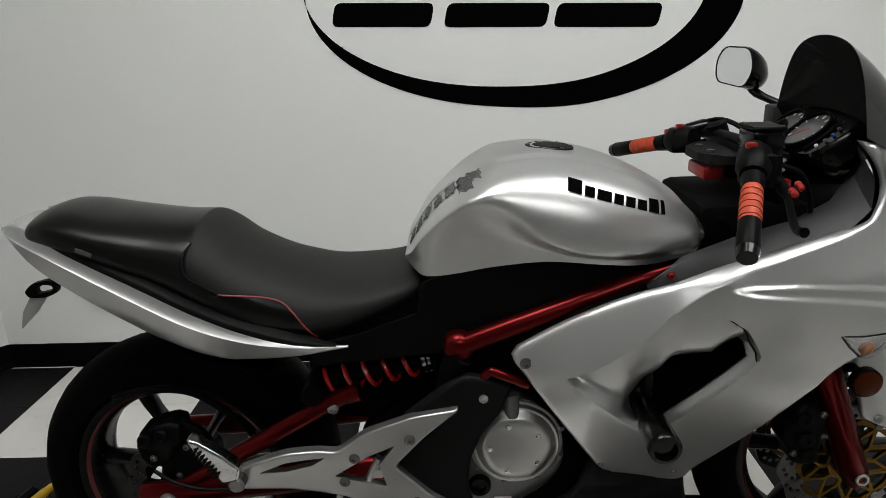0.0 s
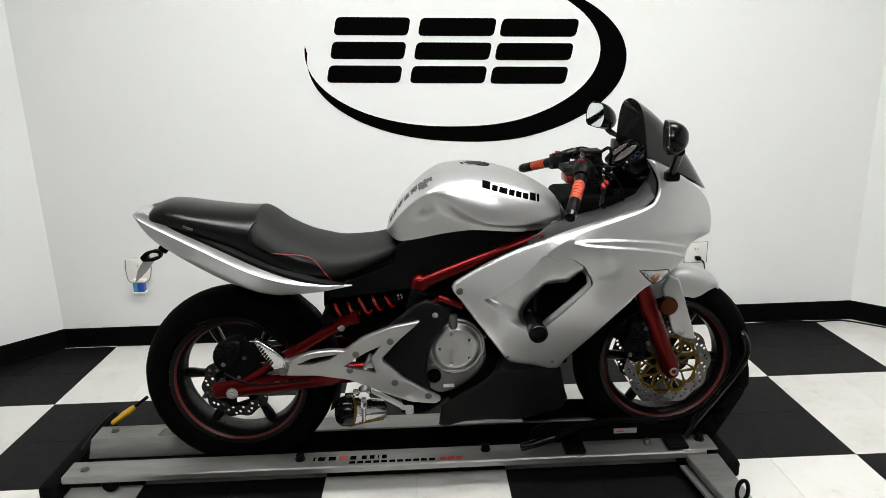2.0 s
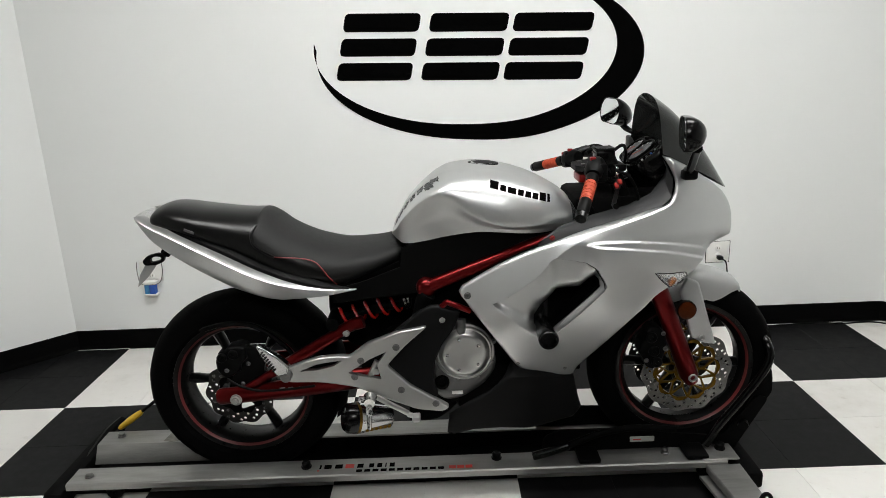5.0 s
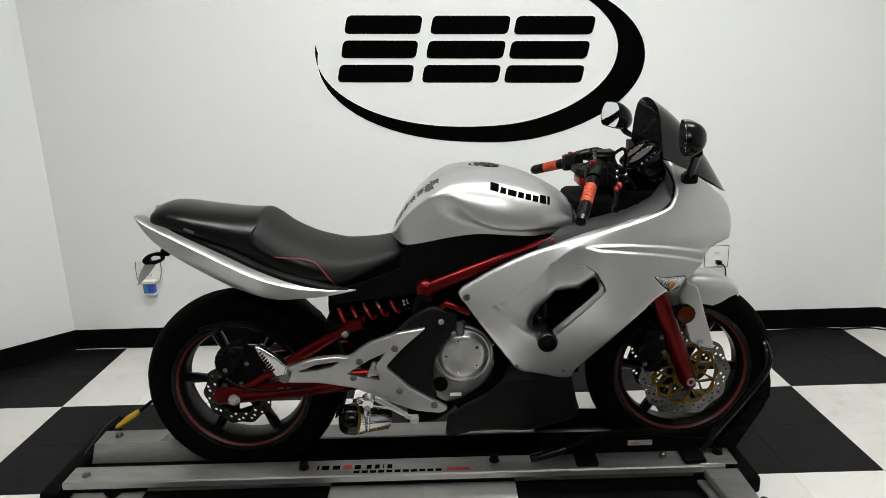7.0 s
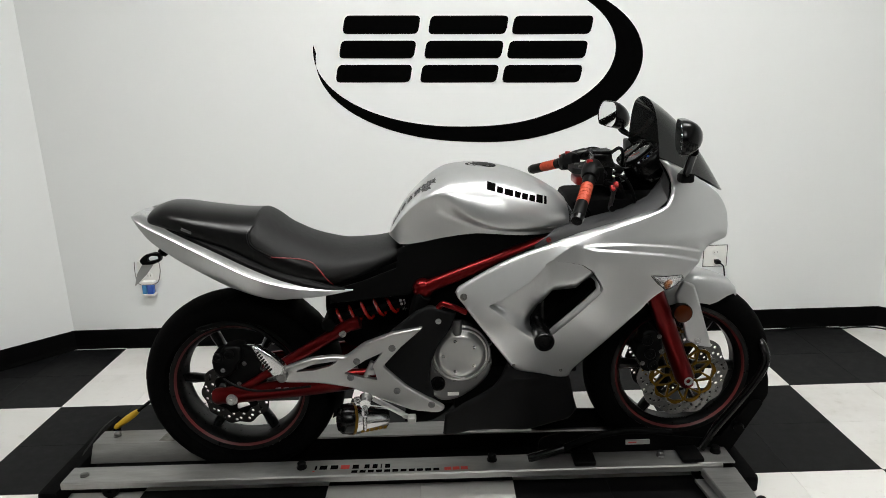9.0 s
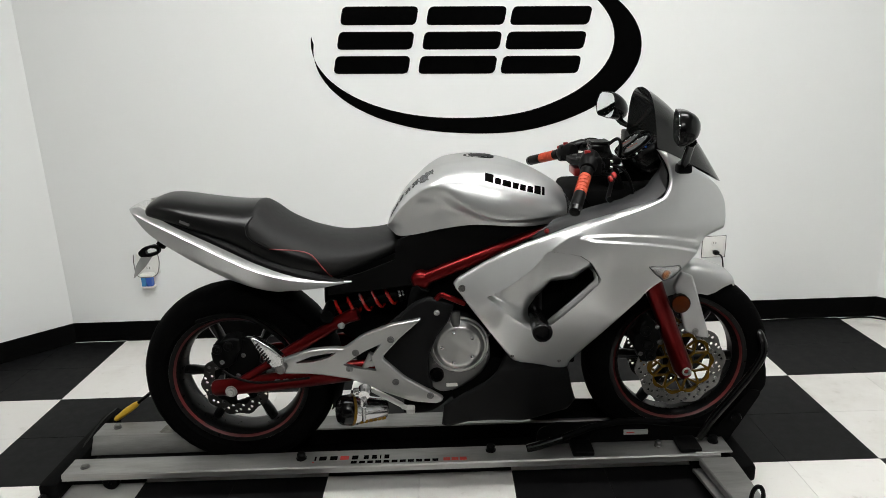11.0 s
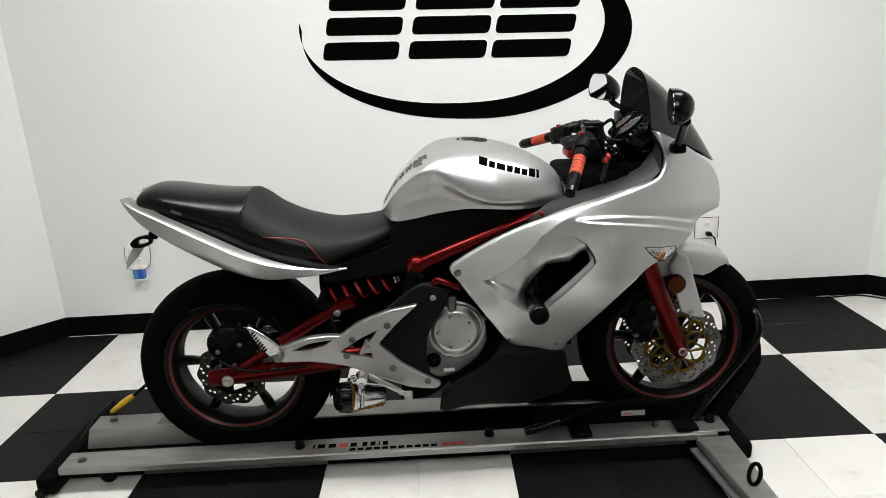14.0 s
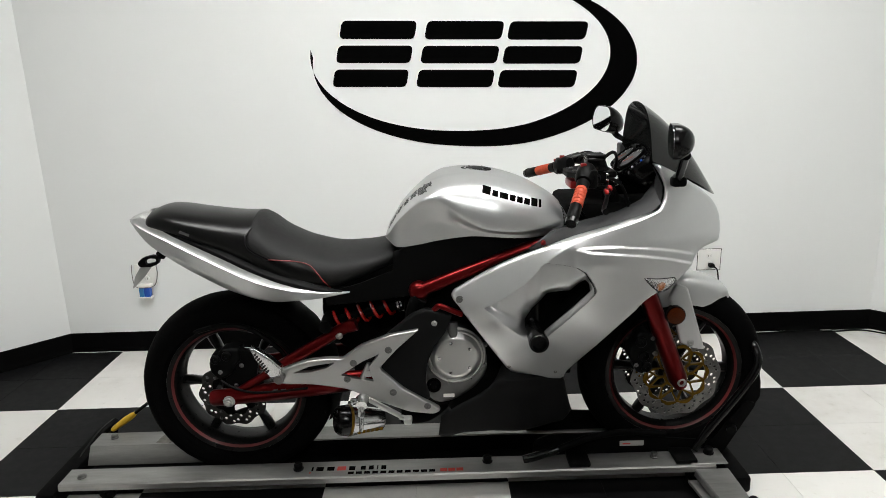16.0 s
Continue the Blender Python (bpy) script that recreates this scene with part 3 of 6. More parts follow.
# printed name strip shown as plain bars
bars = [(-0.345, 0.012, 0), (-0.330, 0.030, 0), (-0.295, 0.030, 0), (-0.262, 0.034, 1), (-0.224, 0.026, 0), (-0.186, 0.022, 0), (-0.160, 0.022, 0), (-0.134, 0.010, 0), (-0.120, 0.022, 0)]


def printed(x0, x1, y0, y1, red):
    bm = bmesh.new()
    box(bm, x0, x1, y0, y1, 0.0951, 0.0956)
    part("print_bar", bm, RED_INK if red else SIGN, dolly, "red printed mark" if red else "black printed name shown as plain bars")


for x, w, red in bars:
    printed(x, x + w - 0.006, 1.318, 1.340, red)
for i in range(11):
    printed(-0.225 + i * 0.026, -0.225 + i * 0.026 + 0.019, 1.295, 1.309, False)
for i in range(3):
    printed(0.070 + i * 0.026, 0.070 + i * 0.026 + 0.022, 1.297, 1.313, True)
printed(-0.35, -0.343, 1.306, 1.312, True)
# casters
for cx in (-1.02, 0.90):
    for cy in (1.345, 1.57):
        bm = bmesh.new()
        lathe(bm, [(0.006, -0.012), (0.024, -0.012), (0.027, -0.008), (0.027, 0.008), (0.024, 0.012), (0.006, 0.012)], (cx, cy, 0.0275), (0, 1, 0), 20, True)
        part("caster", bm, BLACK, dolly)
# wheel chock: bent tubes round the front tyre, side plates and a lever
for yy, nm in ((1.345, "chock_tube"), (1.555, "chock_tube")):
    bm = bmesh.new()
    path = [(0.898, 1.352, 0.112), (0.916, 1.352, 0.140), (0.942, 1.354, 0.182), (1.004, 1.358, 0.262), (1.060, 1.362, 0.340), (1.088, 1.368, 0.402), (1.084, 1.395, 0.448), (1.075, YC, 0.462)]
    if yy > YC:
        path = [(1.00, 1.552, 0.060), (1.09, 1.552, 0.102), (1.140, 1.550, 0.155), (1.162, 1.548, 0.235), (1.155, 1.540, 0.335), (1.120, 1.520, 0.425), (1.085, 1.490, 0.458), (1.075, YC, 0.462)]
    tube(bm, spline(path, 7), 0.0135, 10)
    part(nm, bm, GLOSS, dolly, "bent black steel tube")
bm = bmesh.new()
tube(bm, spline([(1.02, 1.36, 0.17), (1.05, YC, 0.18), (1.02, 1.53, 0.17)], 6), 0.016, 10)
part("cross_tube", bm, BLACK, dolly)
for yy in (1.372, 1.53):
    bm = bmesh.new()
    slab(bm, rounded([(0.37, 0.045), (0.98, 0.045), (1.10, 0.26), (1.06, 0.27), (0.96, 0.13), (0.62, 0.165), (0.44, 0.172), (0.38, 0.150)], 0.02), yy, yy + 0.006)
    part("chock_plate", bm, DEEP, dolly, "black steel chock side plate")
bm = bmesh.new()
slab(bm, rounded([(0.90, 0.045), (0.965, 0.060), (1.020, 0.130), (1.078, 0.215), (1.115, 0.275), (1.112, 0.330), (1.098, 0.385), (1.085, 0.330), (1.040, 0.220), (0.985, 0.130), (0.94, 0.085)], 0.012), 1.385, 1.525)
part("chock_cradle", bm, DEEP, dolly, "black steel cradle ahead of the front tyre")
bm = bmesh.new()
tube(bm, spline([(0.338, 1.325, 0.1095), (0.385, 1.325, 0.122), (0.452, 1.326, 0.143)], 5), [0.0120] + [0.0138] * 9 + [0.0125], 14)
part("lever_sleeve", bm, GLOSS, dolly, "black rubber lever sleeve")
bm = bmesh.new()
tube(bm, spline([(0.450, 1.326, 0.1425), (0.50, 1.332, 0.158), (0.556, 1.336, 0.176), (0.64, 1.342, 0.186), (0.72, 1.348, 0.182), (0.80, 1.352, 0.17)], 6), 0.0105, 10)
part("lever", bm, DEEP, dolly, "black lever tube")
for x in (0.515, 0.855):
    bm = bmesh.new()
    box(bm, x - 0.035, x + 0.035, 1.290, 1.372, 0.0955, 0.112, 0.006)
    part("bracket", bm, BLACK, dolly)
bm = bmesh.new()
box(bm, 0.660, 0.738, 1.366, 1.3715, 0.122, 0.139, 0.001, 1)
part("sticker", bm, PLATE, dolly, "small pale label")
bm = bmesh.new()
box(bm, 0.668, 0.694, 1.3655, 1.3662, 0.1285, 0.133)
part("print", bm, RED_INK, dolly, "red printed marks")
# yellow-handled release rod lying across the rear end
rod = thing("release_rod", (-1.13, 1.65, 0.095), "black rod with a worn yellow plastic handle leaning on the dolly", "tool")
bm = bmesh.new()
tube(bm, [(-1.135, 1.640, 0.085), (-1.128, 1.642, 0.090), (-1.085, 1.645, 0.120), (-1.055, 1.648, 0.140), (-1.045, 1.65, 0.147)], [0.006, 0.010, 0.0125, 0.011, 0.007], 10)
part("handle", bm, YELLOW, rod)
bm = bmesh.new()
tube(bm, [(-1.046, 1.65, 0.146), (-0.998, 1.655, 0.181)], [0.006, 0.0065], 8)
part("shaft", bm, BLACK, rod)

# ---- the motorcycle ----
bike = thing("motorcycle", (0.13, YC, FLOOR_TRAY), "silver sport motorcycle with red frame, black seat and wheels", "motorcycle")
RX, RZ, FX, FZ = -0.578, 0.353, 0.834, 0.362


def wheel(cx, cz, radius, width, rim_w, rim_r, spoke0):
    # tyre: rounded crown, bulged side walls, bead
    bm = bmesh.new()
    w, prof = width / 2, []
    for i in range(25):
        a = -math.pi / 2 + math.pi * i / 24
        yy = w * math.sin(a)
        rr = radius - (radius - rim_r) * 0.62 * (1 - abs(math.cos(a)) ** 0.85)
        prof.append((rr, yy))
    bead = rim_w / 2
    prof = [(rim_r + 0.002, -bead + 0.004), (rim_r + 0.010, -bead - 0.006), ((rim_r + prof[0][0]) / 2, -w + 0.002)] + prof + [((rim_r + prof[0][0]) / 2, w - 0.002), (rim_r + 0.010, bead + 0.006), (rim_r + 0.002, bead - 0.004)]
    lathe(bm, prof, (cx, YC, cz), (0, 1, 0), 96)
    tyre = part("tyre", bm, RUBBER, bike, "black road tyre")
    # tread grooves
    bm = bmesh.new()
    for i in range(26):
        for s in (-1, 1):
            a0 = 2 * math.pi * (i + (0.5 if s > 0 else 0)) / 26
            pts = []
            for k in range(7):
                u = 0.25 + 0.58 * k / 6
                ph = math.asin(u) * s
                rr = radius - (radius - rim_r) * 0.62 * (1 - abs(math.cos(ph)) ** 0.85) - 0.0006
                an = a0 + 0.20 * (k / 6) ** 1.4
                pts.append((cx + rr * math.cos(an), YC + w * u * s, cz + rr * math.sin(an)))
            tube(bm, pts, 0.0014, 4)
    part("tread", bm, DEEP, tyre)["kind"] = "stuff"
    # rim
    bm = bmesh.new()
    h = rim_w / 2
    lathe(bm, [(rim_r + 0.007, -h - 0.004), (rim_r + 0.009, -h), (rim_r + 0.002, -h + 0.004), (rim_r - 0.010, -h + 0.012), (rim_r - 0.016, -h + 0.03), (rim_r - 0.020, -0.02), (rim_r - 0.020, 0.02),
               (rim_r - 0.016, h - 0.03), (rim_r - 0.010, h - 0.012), (rim_r + 0.002, h - 0.004), (rim_r + 0.009, h), (rim_r + 0.007, h + 0.004),
               (rim_r - 0.004, h + 0.002), (rim_r - 0.020, h - 0.010), (rim_r - 0.026, h - 0.03), (rim_r - 0.028, 0.02), (rim_r - 0.028, -0.02), (rim_r - 0.026, -h + 0.03), (rim_r - 0.020, -h + 0.010), (rim_r - 0.004, -h - 0.002)],
          (cx, YC, cz), (0, 1, 0), 96, True)
    rim = part("rim", bm, WHEEL, bike, "black cast rim with a red edge stripe")
    for s in (-1, 1):
        bm = bmesh.new()
        lathe(bm, [(rim_r - 0.0070, s * (h + 0.0012)), (rim_r - 0.0130, s * (h - 0.0034)), (rim_r - 0.0140, s * (h - 0.0060)), (rim_r - 0.0070, s * (h - 0.0012))], (cx, YC, cz), (0, 1, 0), 96, True)
        part("rim_stripe", bm, DULL_RED, rim, "red rim stripe")
    bm = bmesh.new()
    lathe(bm, [(0.012, -0.07), (0.042, -0.068), (0.050, -0.055), (0.045, -0.03), (0.045, 0.03), (0.050, 0.055), (0.042, 0.068), (0.012, 0.07)], (cx, YC, cz), (0, 1, 0), 32, True)
    part("hub", bm, WHEEL, rim)
    for i in range(6):
        a = spoke0 + math.pi * i / 3
        bm = bmesh.new()
        rings = []
        for k in range(7):
            r = 0.035 + (rim_r - 0.062) * k / 6
            bw, bd = 0.016 - 0.007 * math.sin(math.pi * min(1, k / 5)), 0.032 - 0.012 * k / 6
            cxx, czz = cx + r * math.cos(a), cz + r * math.sin(a)
            tx, tz = -math.sin(a), math.cos(a)
            ring = []
            for j in range(10):
                b = 2 * math.pi * j / 10
                u, v = bw * math.cos(b), bd * math.sin(b)
                ring.append(Vector((cxx + tx * u, YC + v, czz + tz * u)))
            rings.append(ring)
        loft(bm, rings)
        part("spoke", bm, WHEEL, rim)
    return rim


wheel(RX, RZ, 0.312, 0.160, 0.118, 0.217, radians(-4))
wheel(FX, FZ, 0.300, 0.120, 0.094, 0.214, radians(57))


def disc(cx, cz, y, r, r_in, waves, holes_n, phase, mat=STEEL):
    """A wave-edged brake disc with drilled holes."""
    bm = bmesh.new()
    hs = [circle(cx, cz, r_in, 40)]
    for i in range(holes_n):
        for k, rr in enumerate((r - 0.010, (r + r_in) / 2 + 0.003, r_in + 0.009)):
            a = 2 * math.pi * (i + 0.33 * k) / holes_n + phase
            hs.append(circle(cx + rr * math.cos(a), cz + rr * math.sin(a), 0.0050, 8))
    slab(bm, circle(cx, cz, r, 140, 0.004, waves, phase), y - 0.0025, y + 0.0025, hs)
    return part("brake_disc", bm, mat, bike, "drilled wave-edged steel brake disc")


for s in (-1, 1):
    y = YC + s * 0.072
    d = disc(FX, FZ, y, 0.140, 0.106, 10, 20, 0.1, STEEL if s < 0 else DISC_SHADE)
    bm = bmesh.new()
    outl = circle(FX, FZ, 0.102, 80, 0.005, 10, 0.1)
    hs = [circle(FX, FZ, 0.028, 24)]
    for i in range(10):
        a = 2 * math.pi * i / 10 + 0.1
        hs.append(rounded([(FX + r * math.cos(a + q), FZ + r * math.sin(a + q)) for r, q in ((0.0930, -0.265), (0.0955, 0.0), (0.0930, 0.265), (0.057, 0.0))], 0.003, 2))
        b = a + math.pi / 10
        hs.append(rounded([(FX + r * math.cos(b + q), FZ + r * math.sin(b + q)) for r, q in ((0.040, -0.25), (0.040, 0.25), (0.056, 0.235), (0.084, 0.0), (0.056, -0.235))], 0.003, 2))
    slab(bm, outl, y - 0.004, y + 0.004, hs)
    part("carrier", bm, GOLD, d, "gold anodised disc carrier")
    for i in range(10):
        a = 2 * math.pi * (i + 0.5) / 10 + 0.1
        bm = bmesh.new()
        lathe(bm, [(0.008, -0.006), (0.008, 0.006), (0.004, 0.0062), (0.004, 0.0055), (0, 0.0055)] if s > 0 else [(0.008, 0.006), (0.008, -0.006), (0.004, -0.0062), (0.004, -0.0055), (0, -0.0055)], (FX + 0.103 * math.cos(a), y, FZ + 0.103 * math.sin(a)), (0, 1, 0), 10)
        part("rivet", bm, STEEL, d)
disc(RX, RZ, YC - 0.088, 0.108, 0.070, 10, 15, 0.0, DISC_SHADE)
bm = bmesh.new()
slab(bm, circle(RX, RZ, 0.072, 60, 0.004, 10), YC - 0.092, YC - 0.086, [rounded([(RX + r * math.cos(a + q), RZ + r * math.sin(a + q)) for r, q in ((0.04, -0.4), (0.062, -0.4), (0.062, 0.4), (0.04, 0.4))], 0.006, 2) for a in [2 * math.pi * i / 5 for i in range(5)]])
part("disc_carrier", bm, DEEP, bike)


# --- fairing ---
VENT_TOP = [(0.381, 0.809), (0.430, 0.802), (0.466, 0.794), (0.490, 0.779), (0.512, 0.745), (0.520, 0.728), (0.519, 0.716)]
VENT_LOW = [(0.519, 0.716), (0.447, 0.640), (0.392, 0.584), (0.360, 0.566), (0.337, 0.567), (0.316, 0.582), (0.257, 0.633), (0.212, 0.672)]
VENT_CREASE = [(0.212, 0.672), (0.257, 0.697), (0.320, 0.745), (0.373, 0.803), (0.381, 0.809)]
VENT = VENT_TOP + VENT_LOW[1:] + VENT_CREASE[1:-1]
DUCT = [(0.392, 0.706), (0.425, 0.710), (0.458, 0.712), (0.480, 0.732), (0.498, 0.744), (0.508, 0.735), (0.5075, 0.7185), (0.384, 0.5915), (0.352, 0.586), (0.332, 0.610), (0.352, 0.660)]
SHOULDER = curve([(0.100, 0.640), (0.207, 0.672), (0.257, 0.697), (0.320, 0.746), (0.373, 0.803), (0.427, 0.844), (0.464, 0.862), (0.502, 0.875), (0.563, 0.891), (0.638, 0.910), (0.690, 0.930), (0.74, 0.96)])
RIDGE_UP = curve([(0.455, 0.8445), (0.480, 0.848), (0.502, 0.849), (0.563, 0.848), (0.640, 0.840), (0.702, 0.831), (0.808, 0.806)])
RIDGE_LOW = curve([(0.455, 0.8440), (0.480, 0.842), (0.502, 0.838), (0.564, 0.830), (0.641, 0.819), (0.718, 0.804), (0.808, 0.778)])


def soft_max(e, k):
    return 0.5 * (e + math.sqrt(e * e + k * k))


def lean_in(x, z):
    """How far the flank leans in towards its lower edge."""
    return (0.20 * soft_max(0.66 - z, 0.06) + 0.13 * soft_max(0.56 - z, 0.05)) * step(0.80, 0.62, x)


def fairing_depth(x, z):
    t = max(0.0, min(1.0, (x - 0.50) / 0.485))
    d = 0.262 * math.sqrt(max(0.0, 1 - t ** 2.3)) + 0.030 * math.exp(-((x - 0.45) / 0.22) ** 2 - ((z - 0.76) / 0.2) ** 2)
    if z > 0.85:
        d -= 0.22 * (z - 0.85)
    if x < 0.25:
        d -= 0.12 * (0.25 - x)
    d -= lean_in(x, z)
    if x < 0.72:      # the shoulder slopes in above its crease
        d -= (0.42 + 0.45 * step(0.38, 0.47, x)) * soft_max(z - SHOULDER(x), 0.0015 + 0.06 * step(0.29, 0.17, x)) * step(0.72, 0.66, x)
    if x > 0.455:      # two small shelves along the flank that part towards the nose
        f = step(0.455, 0.50, x)
        r, q = RIDGE_UP(x), RIDGE_LOW(x)
        d += 0.007 * f * (step(r + 0.003, r - 0.003, z) + step(q + 0.003, q - 0.003, z)) * step(q - 0.14, q - 0.02, z)
    p = (x, z)
    if inside(p, VENT):
        low = line_dist(p, VENT_LOW)
        wide = 0.008 + 0.030 * max(0.0, min(1.0, (x - 0.225) / 0.09)) * step(0.375, 0.335, x)
        d -= 0.008 * step(0, 0.003, line_dist(p, VENT_TOP)) * step(0.36, 0.40, x)
        d -= (0.011 + 0.014 * step(0.375, 0.33, x)) * min(1.0, low / wide)
        d -= 0.036 * max(0.0, 1 - line_dist(p, DUCT, True) / 0.030) ** 2 * min(1.0, max(0.0, low - 0.010) / 0.02)
    return max(d, 0.0)


def inset(line, o):
    """The line moved by o to its right-hand side."""
    pts = resample(line, 0.006)
    out = []
    for i, p in enumerate(pts):
        t = (pts[min(i + 1, len(pts) - 1)] - pts[max(i - 1, 0)]).normalized()
        out.append(p + Vector((t[1], -t[0])) * o)
    return out


FAIR = (spline([(0.119, 0.702), (0.128, 0.716), (0.141, 0.725), (0.249, 0.789), (0.356, 0.839), (0.464, 0.877), (0.592, 0.908), (0.690, 0.931), (0.712, 0.949), (0.722, 0.978), (0.719, 1.007), (0.698, 1.058)], 4)
        + spline([(0.722, 1.054), (0.806, 1.003), (0.852, 0.970), (0.882, 0.944), (0.906, 0.905), (0.912, 0.865), (0.908, 0.825)], 3) + [(0.854, 0.817), (0.834, 0.809), (0.818, 0.799), (0.811, 0.779), (0.780, 0.751)]
        + spline([(0.748, 0.724), (0.685, 0.692), (0.640, 0.655), (0.596, 0.617), (0.513, 0.537), (0.450, 0.474), (0.432, 0.447), (0.349, 0.459), (0.292, 0.471)], 3) + spline([(0.273, 0.489), (0.217, 0.569), (0.154, 0.653), (0.125, 0.688)], 3))
FAIR = [Vector((p[0] + (p[0] - 0.09) * 0.55 * lean_in(*p), p[1] - 0.46 * lean_in(*p))) if p[1] < 0.66 else p for p in FAIR]
xs = [0.46 + 0.02 * i for i in range(18)]
FEATURES = [[(x, R(x) + o) for x in xs] for R in (RIDGE_UP, RIDGE_LOW) for o in (0.006, 0.003, 0.001, -0.001, -0.003, -0.006)]
FEATURES += [[(x, SHOULDER(x) + o) for x in [0.20 + 0.02 * i for i in range(26)]] for o in (0.003, 0.0, -0.003)]
FEATURES += [inset(VENT_TOP, o) for o in (-0.001, 0.0005, 0.0025, 0.006, 0.012)]
FEATURES += [inset(VENT_LOW, o) for o in (-0.001, 0.0005, 0.004, 0.008, 0.013, 0.018, 0.026, 0.034)]
FEATURES += [inset(VENT_CREASE, o) for o in (0.008, 0.016)]
DUCT_LOOP = DUCT + DUCT[:1]
FEATURES += [inset(DUCT_LOOP, s * o) for s in (1, -1) for o in (0.004, 0.009, 0.015, 0.022, 0.03)]
for side in (1, -1):
    bm = bmesh.new()
    sheet(bm, FAIR, fairing_depth, 0.004, [DUCT], 0.0125, side, 0.010, 0.008, lines=FEATURES)
    fair = part("side_fairing", bm, SILVER, bike, "silver painted side fairing with a black air duct", sharp=50)
    bm = bmesh.new()
    mid = Vector((0.38, 0.69))
    rings = []
    for k, depth in ((1.06, None), (1.0, 0.17), (0.9, 0.15)):
        rings.append([Vector((mid[0] + (p[0] - mid[0]) * k, YC - side * (depth or fairing_depth(*p) - 0.012), mid[1] + (p[1] - mid[1]) * k)) for p in VENT])
    loft(bm, rings)
    bm.faces.ensure_lookup_table()
    for f in list(bm.faces):
        if len(f.verts) > 4 and abs(f.calc_center_median().y - YC) > 0.2:
            bm.faces.remove(f)      # the duct's mouth stays open
    part("duct", bm, DEEP, fair, "black air duct opening")
    # a thin black tube stands in for the shadow in the groove above
    bm = bmesh.new()
    tube(bm, [(p[0], YC - side * (fairing_depth(p[0], p[1]) + 0.0004), p[1]) for p in inset(VENT_TOP, 0.0012)], 0.0016, 6)
    part("duct_groove_shade", bm, DEEP, fair, "black line for the shadowed groove above the duct")
    # black sheet for the inner plastics and for the shade inside the fairing
    bm = bmesh.new()
    sheet(bm, FAIR, lambda x, z: min(fairing_depth(x, z), 0.24) - 0.024, 0.002, [VENT] if side > 0 else (), 0.03, side, 0)
    part("liner", bm, DEEP, fair, "black inner liner that also stands in for the shade inside")
# nose between the two sides
bm = bmesh.new()
rings = []
for i in range(13):
    z = 0.822 + 0.125 * i / 12
    xc = 0.936 - 0.50 * max(0, z - 0.875) - 0.3 * max(0, 0.86 - z)
    rings.append([Vector((xc - 0.036 * abs(-1 + j / 8) ** 2.2, YC + 0.147 * (-1 + j / 8), z)) for j in range(17)])
loft(bm, rings, False, False)
part("nose", bm, SILVER, bike)

# grey inner cockpit panels
for side in (1, -1):
    bm = bmesh.new()
    rings = []
    for x, zo, zi, di in ((0.345, 0.835, 0.846, 0.245), (0.40, 0.855, 0.884, 0.225), (0.50, 0.885, 0.908, 0.195), (0.60, 0.904, 0.925, 0.170), (0.672, 0.925, 0.953, 0.150), (0.714, 0.955, 1.000, 0.130), (0.720, 1.003, 1.030, 0.125), (0.700, 1.058, 1.062, 0.120)):
        zo -= 0.006
        do = fairing_depth(x, zo) - 0.020
        pts = []
        for k in range(6):
            u = k / 5
            pts.append(Vector((x - 0.02 * u * (1 - u), YC - side * (do + (di - do) * u), zo + (zi - zo) * u + 0.02 * u * (1 - u))))
        rings.append(pts)
    loft(bm, rings, False, False)
    inner_panel = part("inner_panel", bm, PANEL, bike, "grained grey inner cockpit panel")
    bm = bmesh.new()
    bolt(bm, 0.378, 0.246, 0.858, 0.006, 0.006, side)
    part("screw", bm, REDPART, inner_panel, "red screw")
for x, z, r in ((0.143, 0.692, 0.009), (0.285, 0.474, 0.005), (0.424, 0.450, 0.005)):
    bm = bmesh.new()
    bolt(bm, x, fairing_depth(x, z) - (0.0 if z > 0.6 else 0.003), z, r, 0.005)
    part("screw", bm, STEEL, bike, "round fairing screw")
# front indicator
IND = [(0.652, 0.756), (0.698, 0.749), (0.752, 0.748), (0.757, 0.734), (0.730, 0.709), (0.704, 0.703), (0.676, 0.728)]
bm = bmesh.new()
sheet(bm, IND, lambda x, z: fairing_depth(x, z) + 0.002, 0.012, (), 0.012, 1, 0.004, 0.003)
ind = part("indicator", bm, BLACK, bike, "clear wedge-shaped turn signal with amber bulb")
c = Vector((0.706, 0.732))
bm = bmesh.new()
sheet(bm, [Vector(p).lerp(c, 0.10) for p in IND], lambda x, z: fairing_depth(x, z) + 0.004, 0.002, (), 0.008, 1, 0.008, 0.004)
part("reflector", bm, CHROME, ind, "bright inner reflector")
bm = bmesh.new()
lathe(bm, [(0.0, 0.0), (0.005, 0.004), (0.0075, 0.012), (0.0065, 0.022), (0.003, 0.028), (0.0, 0.029)], (0.700, YC - fairing_depth(0.70, 0.722) - 0.006, 0.712), (0.6, 0, 0.8), 14)
part("bulb", bm, AMBERBULB, ind, "amber bulb")
bm = bmesh.new()
sheet(bm, [Vector(p).lerp(c, 0.06) for p in IND], lambda x, z: fairing_depth(x, z) + 0.022, 0.002, (), 0.010, 1, 0.016, 0.016)
part("lens", bm, CLEAR, ind, "clear lens")
# lower cowl
LOWER = spline([(0.070, 0.240), (0.078, 0.310)], 1) + [(0.140, 0.352), (0.200, 0.385), (0.222, 0.405), (0.262, 0.456), (0.285, 0.494), (0.350, 0.490), (0.418, 0.476), (0.436, 0.452), (0.461, 0.400), (0.475, 0.330), (0.487, 0.290), (0.462, 0.252), (0.330, 0.246), (0.230, 0.252), (0.150, 0.249), (0.090, 0.232)]
